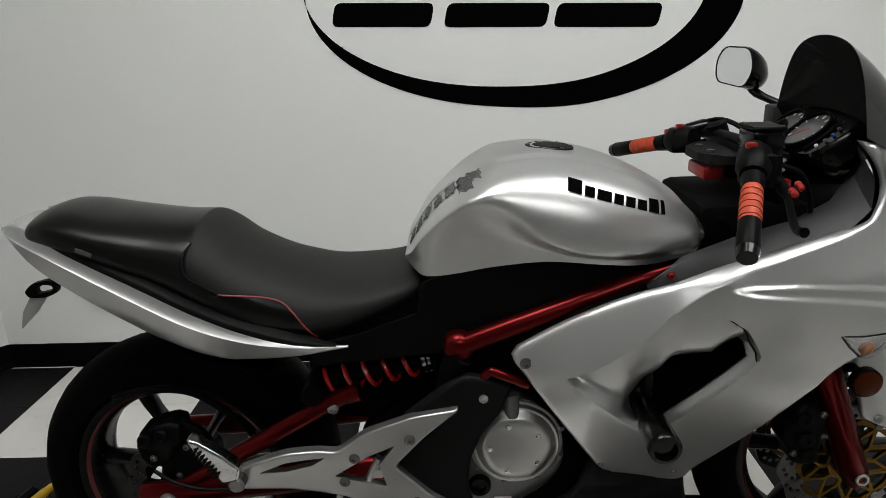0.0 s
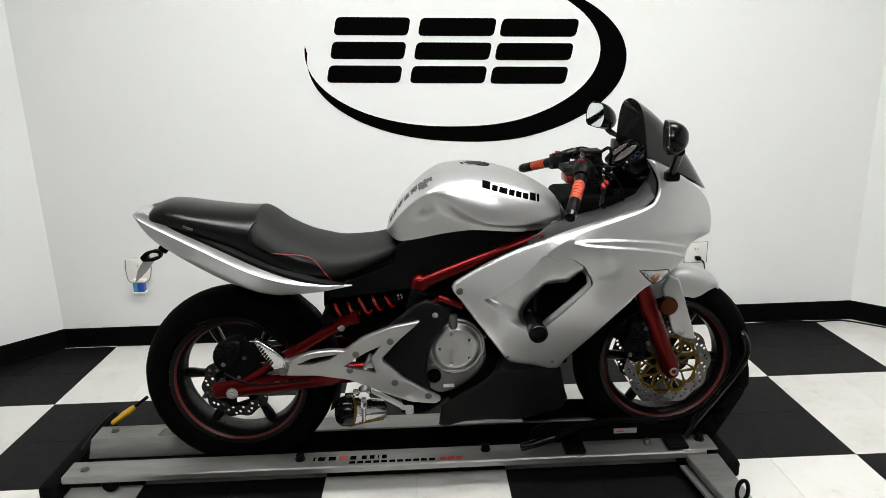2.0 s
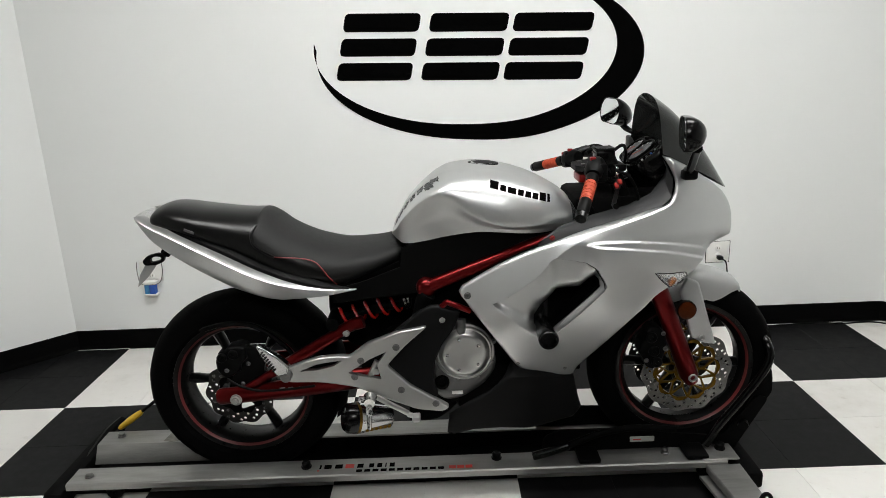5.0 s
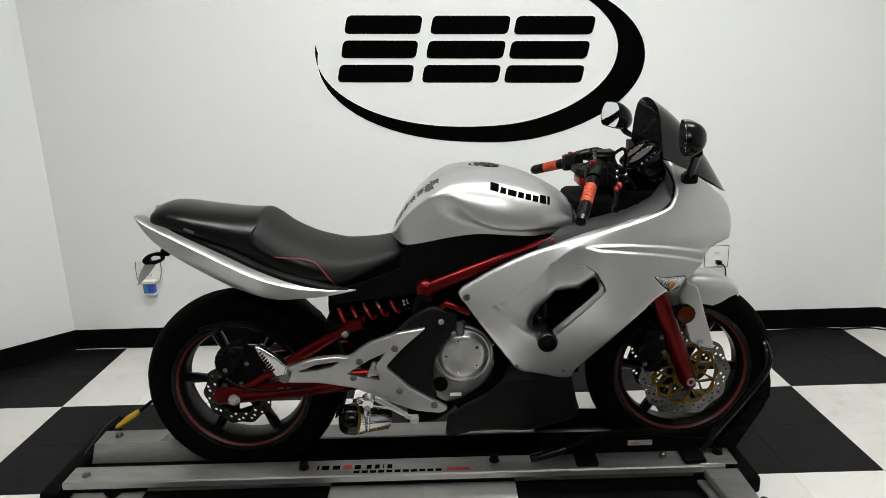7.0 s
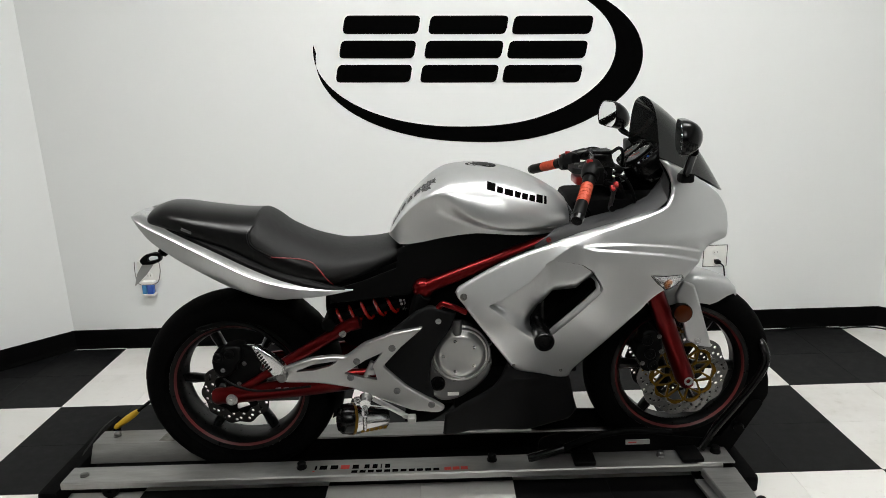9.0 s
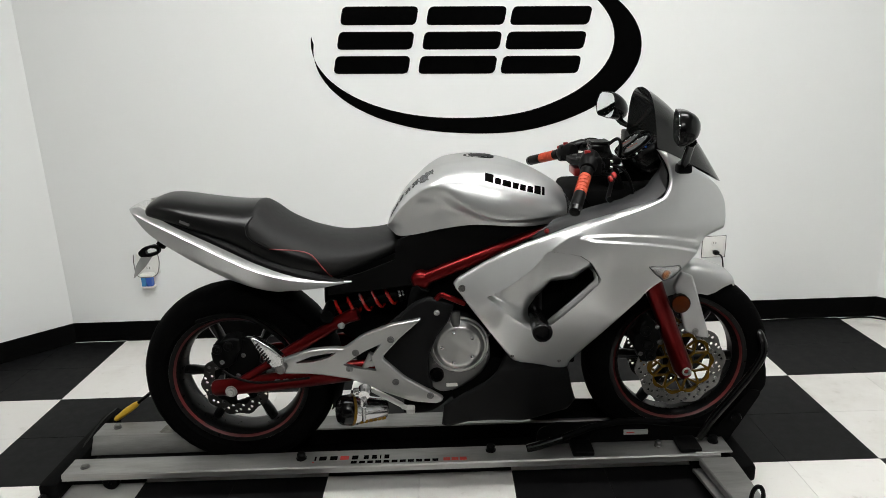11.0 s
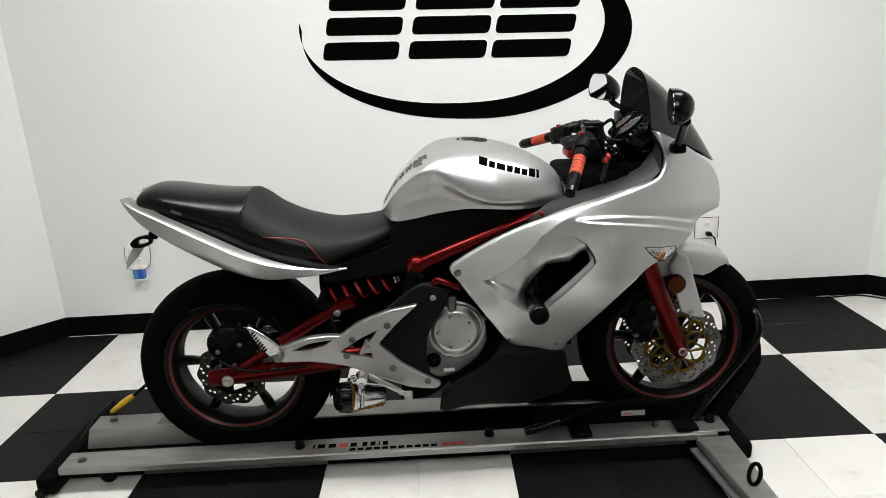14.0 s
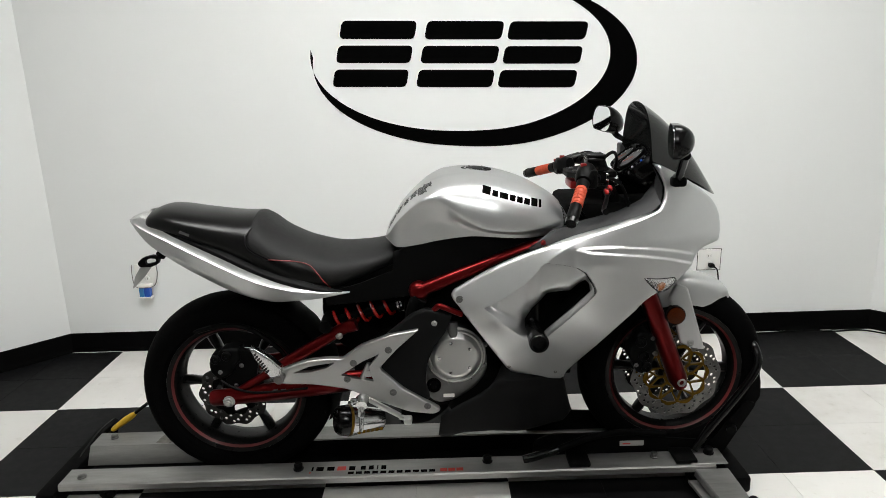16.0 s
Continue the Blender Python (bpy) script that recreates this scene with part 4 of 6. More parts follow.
for side in (1, -1):
    bm = bmesh.new()
    sheet(bm, LOWER, lambda x, z: 0.215 - 0.25 * max(0, 0.36 - z) ** 1.2 - 0.05 * step(0.3, 0.48, x) + 0.010 * step(0.38, 0.42, z) - 0.035 * step(0.43, 0.465, z), 0.004, (), 0.02, side, 0.014, 0.010)
    # the far cowl is plain black: the shade inside it is put into the colour
    cowl = part("lower_cowl", bm, COWL if side > 0 else DEEP, bike, "grained dark grey lower cowl")
bm = bmesh.new()
bolt(bm, 0.118, 0.199, 0.285, 0.006)
part("screw", bm, BLACK, cowl)

# --- tank ---
T_TOP = curve([(-0.070, 0.860), (-0.055, 0.885), (-0.028, 0.926), (0.020, 0.975), (0.066, 1.014), (0.109, 1.033), (0.182, 1.040), (0.258, 1.030), (0.326, 1.010), (0.382, 0.985), (0.438, 0.952), (0.486, 0.915)])
T_BOT = curve([(-0.070, 0.850), (-0.052, 0.842), (-0.036, 0.834), (0.026, 0.842), (0.10, 0.858), (0.15, 0.866), (0.187, 0.869), (0.267, 0.865), (0.34, 0.862), (0.42, 0.866), (0.486, 0.872)])
T_WID = curve([(-0.070, 0.100), (-0.05, 0.140), (-0.02, 0.165), (0.05, 0.190), (0.15, 0.212), (0.25, 0.222), (0.35, 0.206), (0.43, 0.176), (0.486, 0.150)])
T_RIDGE_Z = curve([(-0.070, 0.856), (-0.056, 0.872), (-0.040, 0.897), (-0.019, 0.922), (0.011, 0.950), (0.049, 0.973), (0.078, 0.978), (0.110, 0.967), (0.150, 0.934), (0.193, 0.907), (0.232, 0.893), (0.300, 0.885), (0.486, 0.884)])
T_END = 0.425


def tank_point(x, v, side):
    """v runs from the top's middle (0) over the raised top plate (to 0.15) and the full side (to the ridge, 0.6) to the lower edge (1)."""
    zt, zb, w = T_TOP(x), T_BOT(x), T_WID(x)
    zr = max(zb + 0.006, min(T_RIDGE_Z(x), zt - 0.008))
    plate = 0.088 * step(-0.01, 0.12, x) * step(0.53, 0.36, x)
    lip = 0.0028 * step(0.02, 0.10, x)
    if v < 0.15:
        y, z = plate * v / 0.15, zt - 0.004 * (v / 0.15) ** 2
    elif v < 0.6:
        a = (v - 0.15) / 0.45 * math.pi / 2
        e = 0.92 - 0.12 * step(0.02, 0.16, x)
        y = plate + (w - plate) * math.sin(a) ** e
        z = zr + (zt - 0.004 - lip - zr) * math.cos(a) ** e
    else:
        u = (v - 0.6) / 0.4
        dip = 0.006 + 0.020 * step(0.36, 0.22, x) * step(-0.05, 0.08, x)
        y = w - dip * (0.75 * step(-0.06, 0.62, u) + 0.25 * u)
        z = zr - (zr - zb) * u
    if x > T_END:      # the blunt, rounded front end
        k = math.sqrt(max(0.0, 1 - ((x - T_END) / (0.4861 - T_END)) ** 2.4))
        zc = zb + 0.40 * (zt - zb)
        y, z = y * (0.30 + 0.70 * k), zc + (z - zc) * k
    return Vector((x, YC - side * max(0, y), z))


bm = bmesh.new()
NX, NV = 70, 52
rings = []
for x in [-0.070 + (T_END + 0.070) * i / NX for i in range(NX)] + [T_END + (0.486 - T_END) * math.sin(math.pi / 2 * i / 14) for i in range(15)]:
    rings.append([tank_point(x, 1 - j / NV, 1) for j in range(NV)] + [tank_point(x, j / NV, -1) for j in range(NV + 1)])
loft(bm, rings, True, False)
tank = part("fuel_tank", bm, SILVER, bike, "silver painted fuel tank with knee recess", sharp=50)


def on_tank(x, z, lift=0.0008):
    lo, hi = 0.0, 1.0
    for _ in range(30):
        m = (lo + hi) / 2
        if tank_point(x, m, 1).z > z:
            lo = m
        else:
            hi = m
    p = tank_point(x, lo, 1)
    return Vector((p.x, p.y - lift, p.z + lift * 0.5))


# name on the tank as plain slanted bars
bm = bmesh.new()
lx, lz = Vector((0.2135, 0.9935)), Vector((0.3815, 0.9435))
widths = (24, 17, 25, 17, 17, 17, 19, 8)
total, at = sum(widths) + 7 * 4, 0
for i, w in enumerate(widths):
    a, b = at / total, (at + w) / total
    at += w + 4
    h = 0.0190 if i in (0, 6, 7) else 0.0145
    grid = []
    for r in range(4):
        row = []
        for c in range(3):
            p = lx + (lz - lx) * (a + (b - a) * c / 2)
            q = (p[0] + 0.0035 * r / 3, p[1] + h * r / 3)
            row.append(bm.verts.new(on_tank(q[0], q[1], 0.0012)))
        grid.append(row)
    for r in range(3):
        for c in range(2):
            bm.faces.new((grid[r][c], grid[r][c + 1], grid[r + 1][c + 1], grid[r + 1][c]))
part("tank_lettering", bm, SIGN, tank, "black name on the tank shown as plain bars")
# filler cap
bm = bmesh.new()
lathe(bm, [(0.047, -0.004), (0.046, 0.0005), (0.042, 0.0016), (0.038, 0.0004), (0.033, 0.0004), (0.031, 0.0022), (0.015, 0.003), (0, 0.003)], (0.208, YC, 1.0368), (0.06, 0, 1), 36)
part("filler_cap", bm, COWL, tank, "round dark filler cap")
for i in range(6):
    a = 2 * math.pi * i / 6
    bm = bmesh.new()
    lathe(bm, [(0.004, 0), (0.004, 0.003), (0, 0.004)], (0.208 + 0.040 * math.cos(a), YC + 0.040 * math.sin(a), 1.0365 - 0.06 * 0.040 * math.cos(a)), (0.06, 0, 1), 8)
    part("cap_bolt", bm, STEEL, tank)
# patterned pads on the rear edge and the front tip of the tank
rng = random.Random(5)
for x, v0, v1, w in ((0.062, 0.17, 0.30, 0.020), (0.044, 0.18, 0.37, 0.026), (0.018, 0.17, 0.29, 0.020), (-0.006, 0.17, 0.29, 0.016), (-0.026, 0.17, 0.29, 0.015), (-0.043, 0.17, 0.31, 0.012), (-0.056, 0.17, 0.33, 0.010)):
    for side in (1,):
        bm = bmesh.new()
        g = []
        for r in range(7):
            row = []
            for c in range(5):
                j = rng.uniform(-0.2, 0.2) if r in (0, 6) or c in (0, 4) else 0
                p = tank_point(x + w * (c / 4 - 0.5 + j * 0.6), v0 + (v1 - v0) * (r / 6 + j), side)
                row.append(bm.verts.new(p + Vector((-0.55, -side * 0.45, 0.70)) * 0.0012))
            g.append(row)
        for r in range(6):
            for c in range(4):
                bm.faces.new((g[r][c], g[r][c + 1], g[r + 1][c + 1], g[r + 1][c]))
        part("tank_pad", bm, CHROMEPAD, tank, "black and white patterned tank pad")
for side in (1, -1):
    bm = bmesh.new()
    g = []
    for r in range(6):
        g.append([bm.verts.new(tank_point(0.448 + 0.022 * c / 3, 0.30 + 0.30 * r / 5, side) + Vector((0.0012, -side * 0.0014, 0.0010))) for c in range(4)])
    for r in range(5):
        for c in range(3):
            bm.faces.new((g[r][c], g[r][c + 1], g[r + 1][c + 1], g[r + 1][c]))
    part("tank_sticker", bm, CHROMEPAD, tank, "patterned sticker at the front of the tank")

# --- seats ---
S_TOP = curve([(-0.794, 0.912), (-0.790, 0.926), (-0.780, 0.940), (-0.763, 0.949), (-0.738, 0.954), (-0.625, 0.939), (-0.505, 0.926), (-0.462, 0.925), (-0.44, 0.916), (-0.388, 0.875), (-0.288, 0.829), (-0.200, 0.811), (-0.130, 0.813), (-0.066, 0.825), (-0.040, 0.832)])
S_BOT = curve([(-0.794, 0.903), (-0.782, 0.897), (-0.755, 0.891), (-0.679, 0.868), (-0.527, 0.800), (-0.42, 0.738), (-0.31, 0.700), (-0.26, 0.700), (-0.206, 0.716), (-0.121, 0.744), (-0.049, 0.770), (-0.04, 0.775)])
S_WID = curve([(-0.794, 0.060), (-0.786, 0.085), (-0.768, 0.105), (-0.68, 0.127), (-0.54, 0.138), (-0.46, 0.150), (-0.38, 0.155), (-0.27, 0.158), (-0.15, 0.148), (-0.04, 0.118)])


def seat_rings(x0, x1, n, grow=0.0, ends=(0.10, 0.0)):
    rings = []
    for i in range(n + 1):
        x = x0 + (x1 - x0) * i / n
        zt, zb, w = S_TOP(x) + grow, S_BOT(x), S_WID(x) + grow
        e = 1 - ends[0] * max(0, 1 - i / n / 0.05) ** 2 - ends[1] * max(0, 1 - (n - i) / n / 0.05) ** 2
        ring = []
        for j in range(33):
            v = -1 + j / 16
            a = abs(v)
            if a < 0.66:
                u = a / 0.66 * math.pi / 2
                y, z = w * math.sin(u) ** 0.95, (zb + (zt - zb) * 0.45) + (zt - zb) * 0.55 * math.cos(u) ** 0.95
            else:
                u = (a - 0.66) / 0.34
                y, z = w * (1 + 0.03 * math.sin(u * math.pi) - 0.17 * u ** 1.5), zb + (zt - zb) * 0.45 * (1 - u)
            ring.append(Vector((x, YC + math.copysign(y * e, v), zb + (z - zb) * e)))
        rings.append(ring)
    return rings


bm = bmesh.new()
rr = seat_rings(-0.794, -0.462, 60)
loft(bm, rr, True, True)
pill = part("pillion_seat", bm, SEAT, bike, "smooth black leather pillion seat", sharp=70)
bm = bmesh.new()
rr = seat_rings(-0.470, -0.040, 46, 0.0012, (0.012, 0.08))
loft(bm, rr, True, True)
ride = part("rider_seat", bm, SEAT_TOP, bike, "black grained rider seat with red piping", sharp=70)
# the lower flanks of the rider's part are smooth leather, below the piping
ride.data.materials.append(SEAT)
PIPE_Z = curve([(-0.475, 0.89), (-0.463, 0.842), (-0.413, 0.809), (-0.343, 0.800), (-0.290, 0.783), (-0.266, 0.757), (-0.238, 0.715), (-0.20, 0.60)])
for f in ride.data.polygons:
    if f.center.z < PIPE_Z(f.center.x) and f.center.x < -0.235:
        f.material_index = 1


def on_seat(x, z, lift=0.003):
    zt, zb, w = S_TOP(x), S_BOT(x), S_WID(x)
    zm = zb + (zt - zb) * 0.45
    if z > zm:
        c = min(1, ((z - zm) / ((zt - zb) * 0.55)) ** (1 / 0.95))
        y = w * math.sin(math.acos(c)) ** 0.95
    else:
        u = min(1, (zm - z) / (zm - zb))
        y = w * (1 + 0.03 * math.sin(u * math.pi) - 0.17 * u ** 1.5)
    return Vector((x, YC - y - lift, z))


for side in (1, -1):
    pts = [on_seat(x, z) for x, z in spline([(-0.462, 0.896), (-0.470, 0.886), (-0.474, 0.870), (-0.463, 0.840), (-0.410, 0.808)], 6)]
    pts = [Vector((p.x, YC - side * (YC - p.y), p.z)) for p in pts]
    bm = bmesh.new()
    tube(bm, pts, 0.004, 6)
    part("seam", bm, SEAT, ride)
    bm = bmesh.new()
    pts = [on_seat(x, z, 0.0015) for x, z in spline([(-0.410, 0.808), (-0.343, 0.800), (-0.300, 0.789), (-0.278, 0.772), (-0.256, 0.742), (-0.238, 0.715)], 6)]
    pts = [Vector((p.x, YC - side * (YC - p.y), p.z)) for p in pts]
    tube(bm, pts, 0.0018, 6)
    part("piping", bm, PIPING, ride, "red piping")
bm = bmesh.new()
p = on_seat(-0.655, 0.888, 0.002)
obox(bm, p + Vector((-0.014, 0, 0.006)), p + Vector((0.014, 0, -0.006)), 0.003, 0.008, 0.001)
part("tag", bm, DARKALLOY, pill, "small woven tag")

# --- tail ---
TAIL = spline([(-0.832, 0.926), (-0.826, 0.908), (-0.805, 0.876), (-0.783, 0.848), (-0.729, 0.806), (-0.652, 0.758), (-0.566, 0.714), (-0.520, 0.699), (-0.456, 0.682), (-0.405, 0.676), (-0.373, 0.678), (-0.269, 0.688), (-0.178, 0.704)], 4) + \
    spline([(-0.178, 0.707), (-0.272, 0.713), (-0.369, 0.736), (-0.448, 0.766), (-0.551, 0.814), (-0.634, 0.852), (-0.712, 0.888), (-0.765, 0.918), (-0.800, 0.932)], 4)
T_MID = curve([(-0.832, 0.924), (-0.798, 0.903), (-0.712, 0.864), (-0.635, 0.827), (-0.552, 0.787), (-0.474, 0.752), (-0.400, 0.7275), (-0.320, 0.7125), (-0.250, 0.7068), (-0.178, 0.7052)])
curve_tail = curve([(-0.86, 0.065), (-0.80, 0.100), (-0.70, 0.128), (-0.60, 0.147), (-0.45, 0.170), (-0.30, 0.177), (-0.178, 0.172)])


def tail_depth(x, z):
    m = T_MID(x)
    e = max(0, z - m)
    return curve_tail(x) - 0.75 * min(e, 0.007) * step(-0.17, -0.36, x) - 0.30 * e - 0.40 * max(0, m - z) - 1.5 * max(0, m - z - 0.05) ** 1.5


for side in (1, -1):
    bm = bmesh.new()
    sheet(bm, TAIL, tail_depth, 0.004, (), 0.010, side, 0.005, 0.002, lines=[[(x, T_MID(x) + o) for x in [-0.815 + 0.01 * i for i in range(64)]] for o in (0.0, 0.007, -0.006)])
    tail = part("tail_cowl", bm, SILVER, bike, "silver tail cowl with a sharp upper edge", sharp=50)
T_EDGE = curve([(-0.800, 0.932), (-0.765, 0.918), (-0.712, 0.888), (-0.634, 0.852), (-0.551, 0.814), (-0.448, 0.766), (-0.369, 0.736), (-0.272, 0.713), (-0.178, 0.707)])
for side in (1, -1):
    bm = bmesh.new()
    rings = []
    for i in range(29):
        x = -0.76 + 0.56 * i / 28
        z, d = T_EDGE(x), tail_depth(x, T_EDGE(x))
        k = 1 - 0.85 * step(-0.32, -0.20, x)      # it thins out towards the front
        rings.append([Vector((x, YC - side * (d + a * k), z + b * k)) for a, b in ((-0.05, -0.012), (0.0, -0.006), (0.002, 0.003), (0.0, 0.008), (-0.006, 0.011), (-0.012, 0.020), (-0.05, 0.022))])
    loft(bm, rings)
    part("seat_rail", bm, COWL, tail, "dark strip under the seat")
bm = bmesh.new()
rings = []
for i in range(7):
    u = i / 6
    x = -0.836 + 0.070 * u
    zt, zb = 0.928 + 0.004 * u, 0.915 - 0.035 * u
    w = 0.070 + 0.025 * u
    rings.append([Vector((x, YC + w * math.cos(math.pi * j / 10), zb + (zt - zb) * (math.sin(math.pi * j / 10) ** 0.5))) for j in range(11)])
loft(bm, rings, True, True)
part("tail_light", bm, CLEAR, bike, "clear tail light lens")
bm = bmesh.new()
rings = []
for x, w, z0, z1 in ((-0.77, 0.055, 0.875, 0.900), (-0.68, 0.080, 0.82, 0.88), (-0.54, 0.100, 0.730, 0.81), (-0.42, 0.115, 0.698, 0.75), (-0.26, 0.125, 0.690, 0.72), (-0.20, 0.13, 0.675, 0.72), (0.02, 0.13, 0.655, 0.80)):
    rings.append([Vector((x, YC - w, z0)), Vector((x, YC + w, z0)), Vector((x, YC + w, z1)), Vector((x, YC - w, z1))])
loft(bm, rings)
part("undertray", bm, DEEP, bike, "black undertray")
# rear inner fender
bm = bmesh.new()
rings = []
for i in range(9):
    a = radians(75 - 95 * i / 8)
    r0, r1 = 0.325, 0.333
    ring = []
    for j in range(7):
        v = -1 + j / 3
        ring.append(Vector((RX + (r1 - 0.02 * v * v) * math.cos(a), YC + 0.085 * v, RZ + (r1 - 0.02 * v * v) * math.sin(a))))
    rings.append(ring)
loft(bm, rings, False, False)
part("inner_fender", bm, DEEP, bike)
bm = bmesh.new()
tube(bm, spline([(RX - 0.10, YC - 0.095, RZ + 0.214), (RX - 0.02, YC - 0.098, RZ + 0.232), (RX + 0.07, YC - 0.098, RZ + 0.222), (RX + 0.155, YC - 0.098, RZ + 0.155), (RX + 0.185, YC - 0.098, RZ + 0.105)], 6), [0.004] + [0.008] * 18 + [0.007] * 5 + [0.004], 8)
part("hugger", bm, BLACK, bike, "black rear hugger")
# plate holder
bm = bmesh.new()
slab(bm, rounded([(-0.835, 0.792), (-0.800, 0.800), (-0.782, 0.790), (-0.785, 0.772), (-0.810, 0.762), (-0.845, 0.762), (-0.852, 0.775)], 0.008), YC - 0.03, YC - 0.015, [rounded([(-0.812, 0.790), (-0.792, 0.788), (-0.792, 0.778), (-0.826, 0.770), (-0.828, 0.780)], 0.005, 2)])
tube(bm, [(-0.79, YC, 0.79), (-0.72, YC, 0.86)], 0.016, 8)
hold = part("plate_holder", bm, BLACK, bike, "black plate bracket")
bm = bmesh.new()
slab(bm, rounded([(-0.842, 0.768), (-0.806, 0.768), (-0.838, 0.728), (-0.880, 0.690), (-0.868, 0.730)], 0.006), YC - 0.024, YC - 0.020)
part("plate", bm, PLATE, hold, "grey plate seen from the side")
# --- frame ---
def side_tube(pts, r, mat, name, label="", parent=bike, sides=(1, -1), n=6):
    o = None
    for s in sides:
        bm = bmesh.new()
        tube(bm, [(p[0], YC - s * p[1], p[2]) for p in spline([Vector(q) for q in pts], n)], r, 12)
        o = part(name, bm, mat, parent, label)
    return o


side_tube([(0.020, 0.180, 0.704), (0.111, 0.182, 0.740), (0.193, 0.184, 0.771), (0.275, 0.184, 0.802), (0.350, 0.182, 0.829), (0.40, 0.172, 0.838)], 0.0192, RED, "frame_tube", "red metallic frame tube")
side_tube([(0.030, 0.185, 0.690), (0.015, 0.180, 0.665), (0.0, 0.17, 0.60), (-0.03, 0.16, 0.45), (-0.04, 0.15, 0.36)], 0.024, DEEP, "frame_tube", "dark frame tube")
bm = bmesh.new()
lathe(bm, [(0.0, -0.200), (0.012, -0.1995), (0.021, -0.196), (0.028, -0.187), (0.031, -0.172), (0.028, -0.15), (0.02, 0.15), (0.028, 0.15), (0.031, 0.172), (0.021, 0.196), (0, 0.200)], (0.026, YC, 0.705), (0, 1, 0), 28)
part("frame_joint", bm, RED, bike)
side_tube([(0.058, 0.200, 0.640), (0.080, 0.207, 0.667), (0.098, 0.210, 0.664), (0.150, 0.208, 0.640)], 0.0085, RED, "frame_stay", "thin red frame stay")
side_tube([(-0.56, 0.10, 0.80), (-0.40, 0.125, 0.735), (-0.20, 0.135, 0.70), (0.02, 0.14, 0.70)], 0.014, DEEP, "subframe_tube")
# side cover between seat and frame
SC = [(-0.043, 0.822), (0.07, 0.862), (0.18, 0.882), (0.30, 0.868), (0.385, 0.842), (0.22, 0.770), (0.10, 0.715), (0.02, 0.690), (-0.10, 0.675), (-0.25, 0.662), (-0.25, 0.702), (-0.15, 0.728), (-0.049, 0.765)]
for side in (1, -1):
    bm = bmesh.new()
    sheet(bm, SC, lambda x, z: 0.160 + 0.02 * step(-0.1, 0.2, x) - 0.10 * max(0, z - 0.80), 0.004, (), 0.025, side, 0.003, 0.001)
    part("side_cover", bm, BLACK, bike, "plain glossy black side cover")
# dark mass of airbox, engine and radiator
bm = bmesh.new()
box(bm, -0.03, 0.46, YC - 0.13, YC + 0.13, 0.60, 0.85, 0.03)
part("airbox", bm, DEEP, bike)
bm = bmesh.new()
box(bm, 0.00, 0.30, YC - 0.13, YC + 0.13, 0.30, 0.60, 0.03)
box(bm, 0.10, 0.37, YC - 0.12, YC + 0.12, 0.46, 0.70, 0.03)
engine = part("engine_block", bm, DEEP, bike)
bm = bmesh.new()
box(bm, 0.44, 0.48, YC - 0.16, YC + 0.16, 0.42, 0.74, 0.006)
part("radiator", bm, DEEP, bike)
bm = bmesh.new()
box(bm, 0.10, 0.455, YC - 0.14, YC + 0.14, 0.275, 0.44, 0.03)
part("belly_pan", bm, DEEP, bike)
bm = bmesh.new()
box(bm, 0.60, 0.84, YC - 0.10, YC + 0.10, 0.78, 0.93, 0.03)
box(bm, 0.52, 0.64, YC - 0.14, YC + 0.14, 0.72, 0.90, 0.03)
part("cockpit_core", bm, DEEP, bike)
bm = bmesh.new()
box(bm, 0.676, 0.730, YC + 0.105, YC + 0.150, 1.045, 1.086, 0.005)
part("mirror_bracket", bm, PANEL, bike, "grey mirror bracket beside the screen")
# black slab added to fill the dark space and hide the wall behind
bm = bmesh.new()
slab(bm, rounded([(-0.285, 0.665), (-0.290, 0.590), (-0.265, 0.520), (-0.225, 0.470), (-0.105, 0.455), (-0.02, 0.460), (0.04, 0.470), (0.04, 0.700), (-0.10, 0.690)], 0.02), YC - 0.02, YC + 0.09)
part("inner_filler", bm, DEEP, bike, "black filler slab added for the dark space under the seat")
# clutch cover and case
ex, ez = 0.129, 0.500
bm = bmesh.new()
CASE = rounded([(0.040, 0.360), (0.035, 0.420), (0.030, 0.500), (0.055, 0.560), (0.110, 0.592), (0.170, 0.580), (0.220, 0.520), (0.225, 0.440), (0.190, 0.390), (0.120, 0.345), (0.070, 0.338)], 0.03)
sheet(bm, CASE, lambda x, z: 0.170, 0.05, (), 0.03, 1, 0.012, 0.010)
case = part("engine_case", bm, DARKALLOY, bike, "dark cast engine case")
bm = bmesh.new()
lathe(bm, [(0.083, 0.02), (0.083, -0.014), (0.0808, -0.0178), (0.0775, -0.0182), (0.0760, -0.0160), (0.0735, -0.0175), (0.066, -0.0262), (0.060, -0.0296), (0.052, -0.0306), (0.0, -0.0312)], (ex, YC - 0.170, ez), (0, 1, 0), 56)
part("clutch_cover", bm, ALLOY, case, "round cast silver clutch cover")
bm = bmesh.new()
lathe(bm, [(0.084, 0.0), (0.089, -0.003), (0.089, -0.008), (0.084, -0.010)], (ex, YC - 0.170, ez), (0, 1, 0), 56)
part("cover_rim", bm, ALLOY, case)
for i in range(9):
    a = 2 * math.pi * i / 9 + 0.3
    if 0.3 < a < 1.2:
        continue
    bm = bmesh.new()
    lathe(bm, [(0.0085, 0), (0.0085, -0.003), (0.0052, -0.004), (0.0052, -0.010), (0.0038, -0.0115), (0.0, -0.0115)], (ex + 0.092 * math.cos(a), YC - 0.168, ez + 0.092 * math.sin(a)), (0, 1, 0), 10)
    part("rim_bolt", bm, DARKALLOY, case)
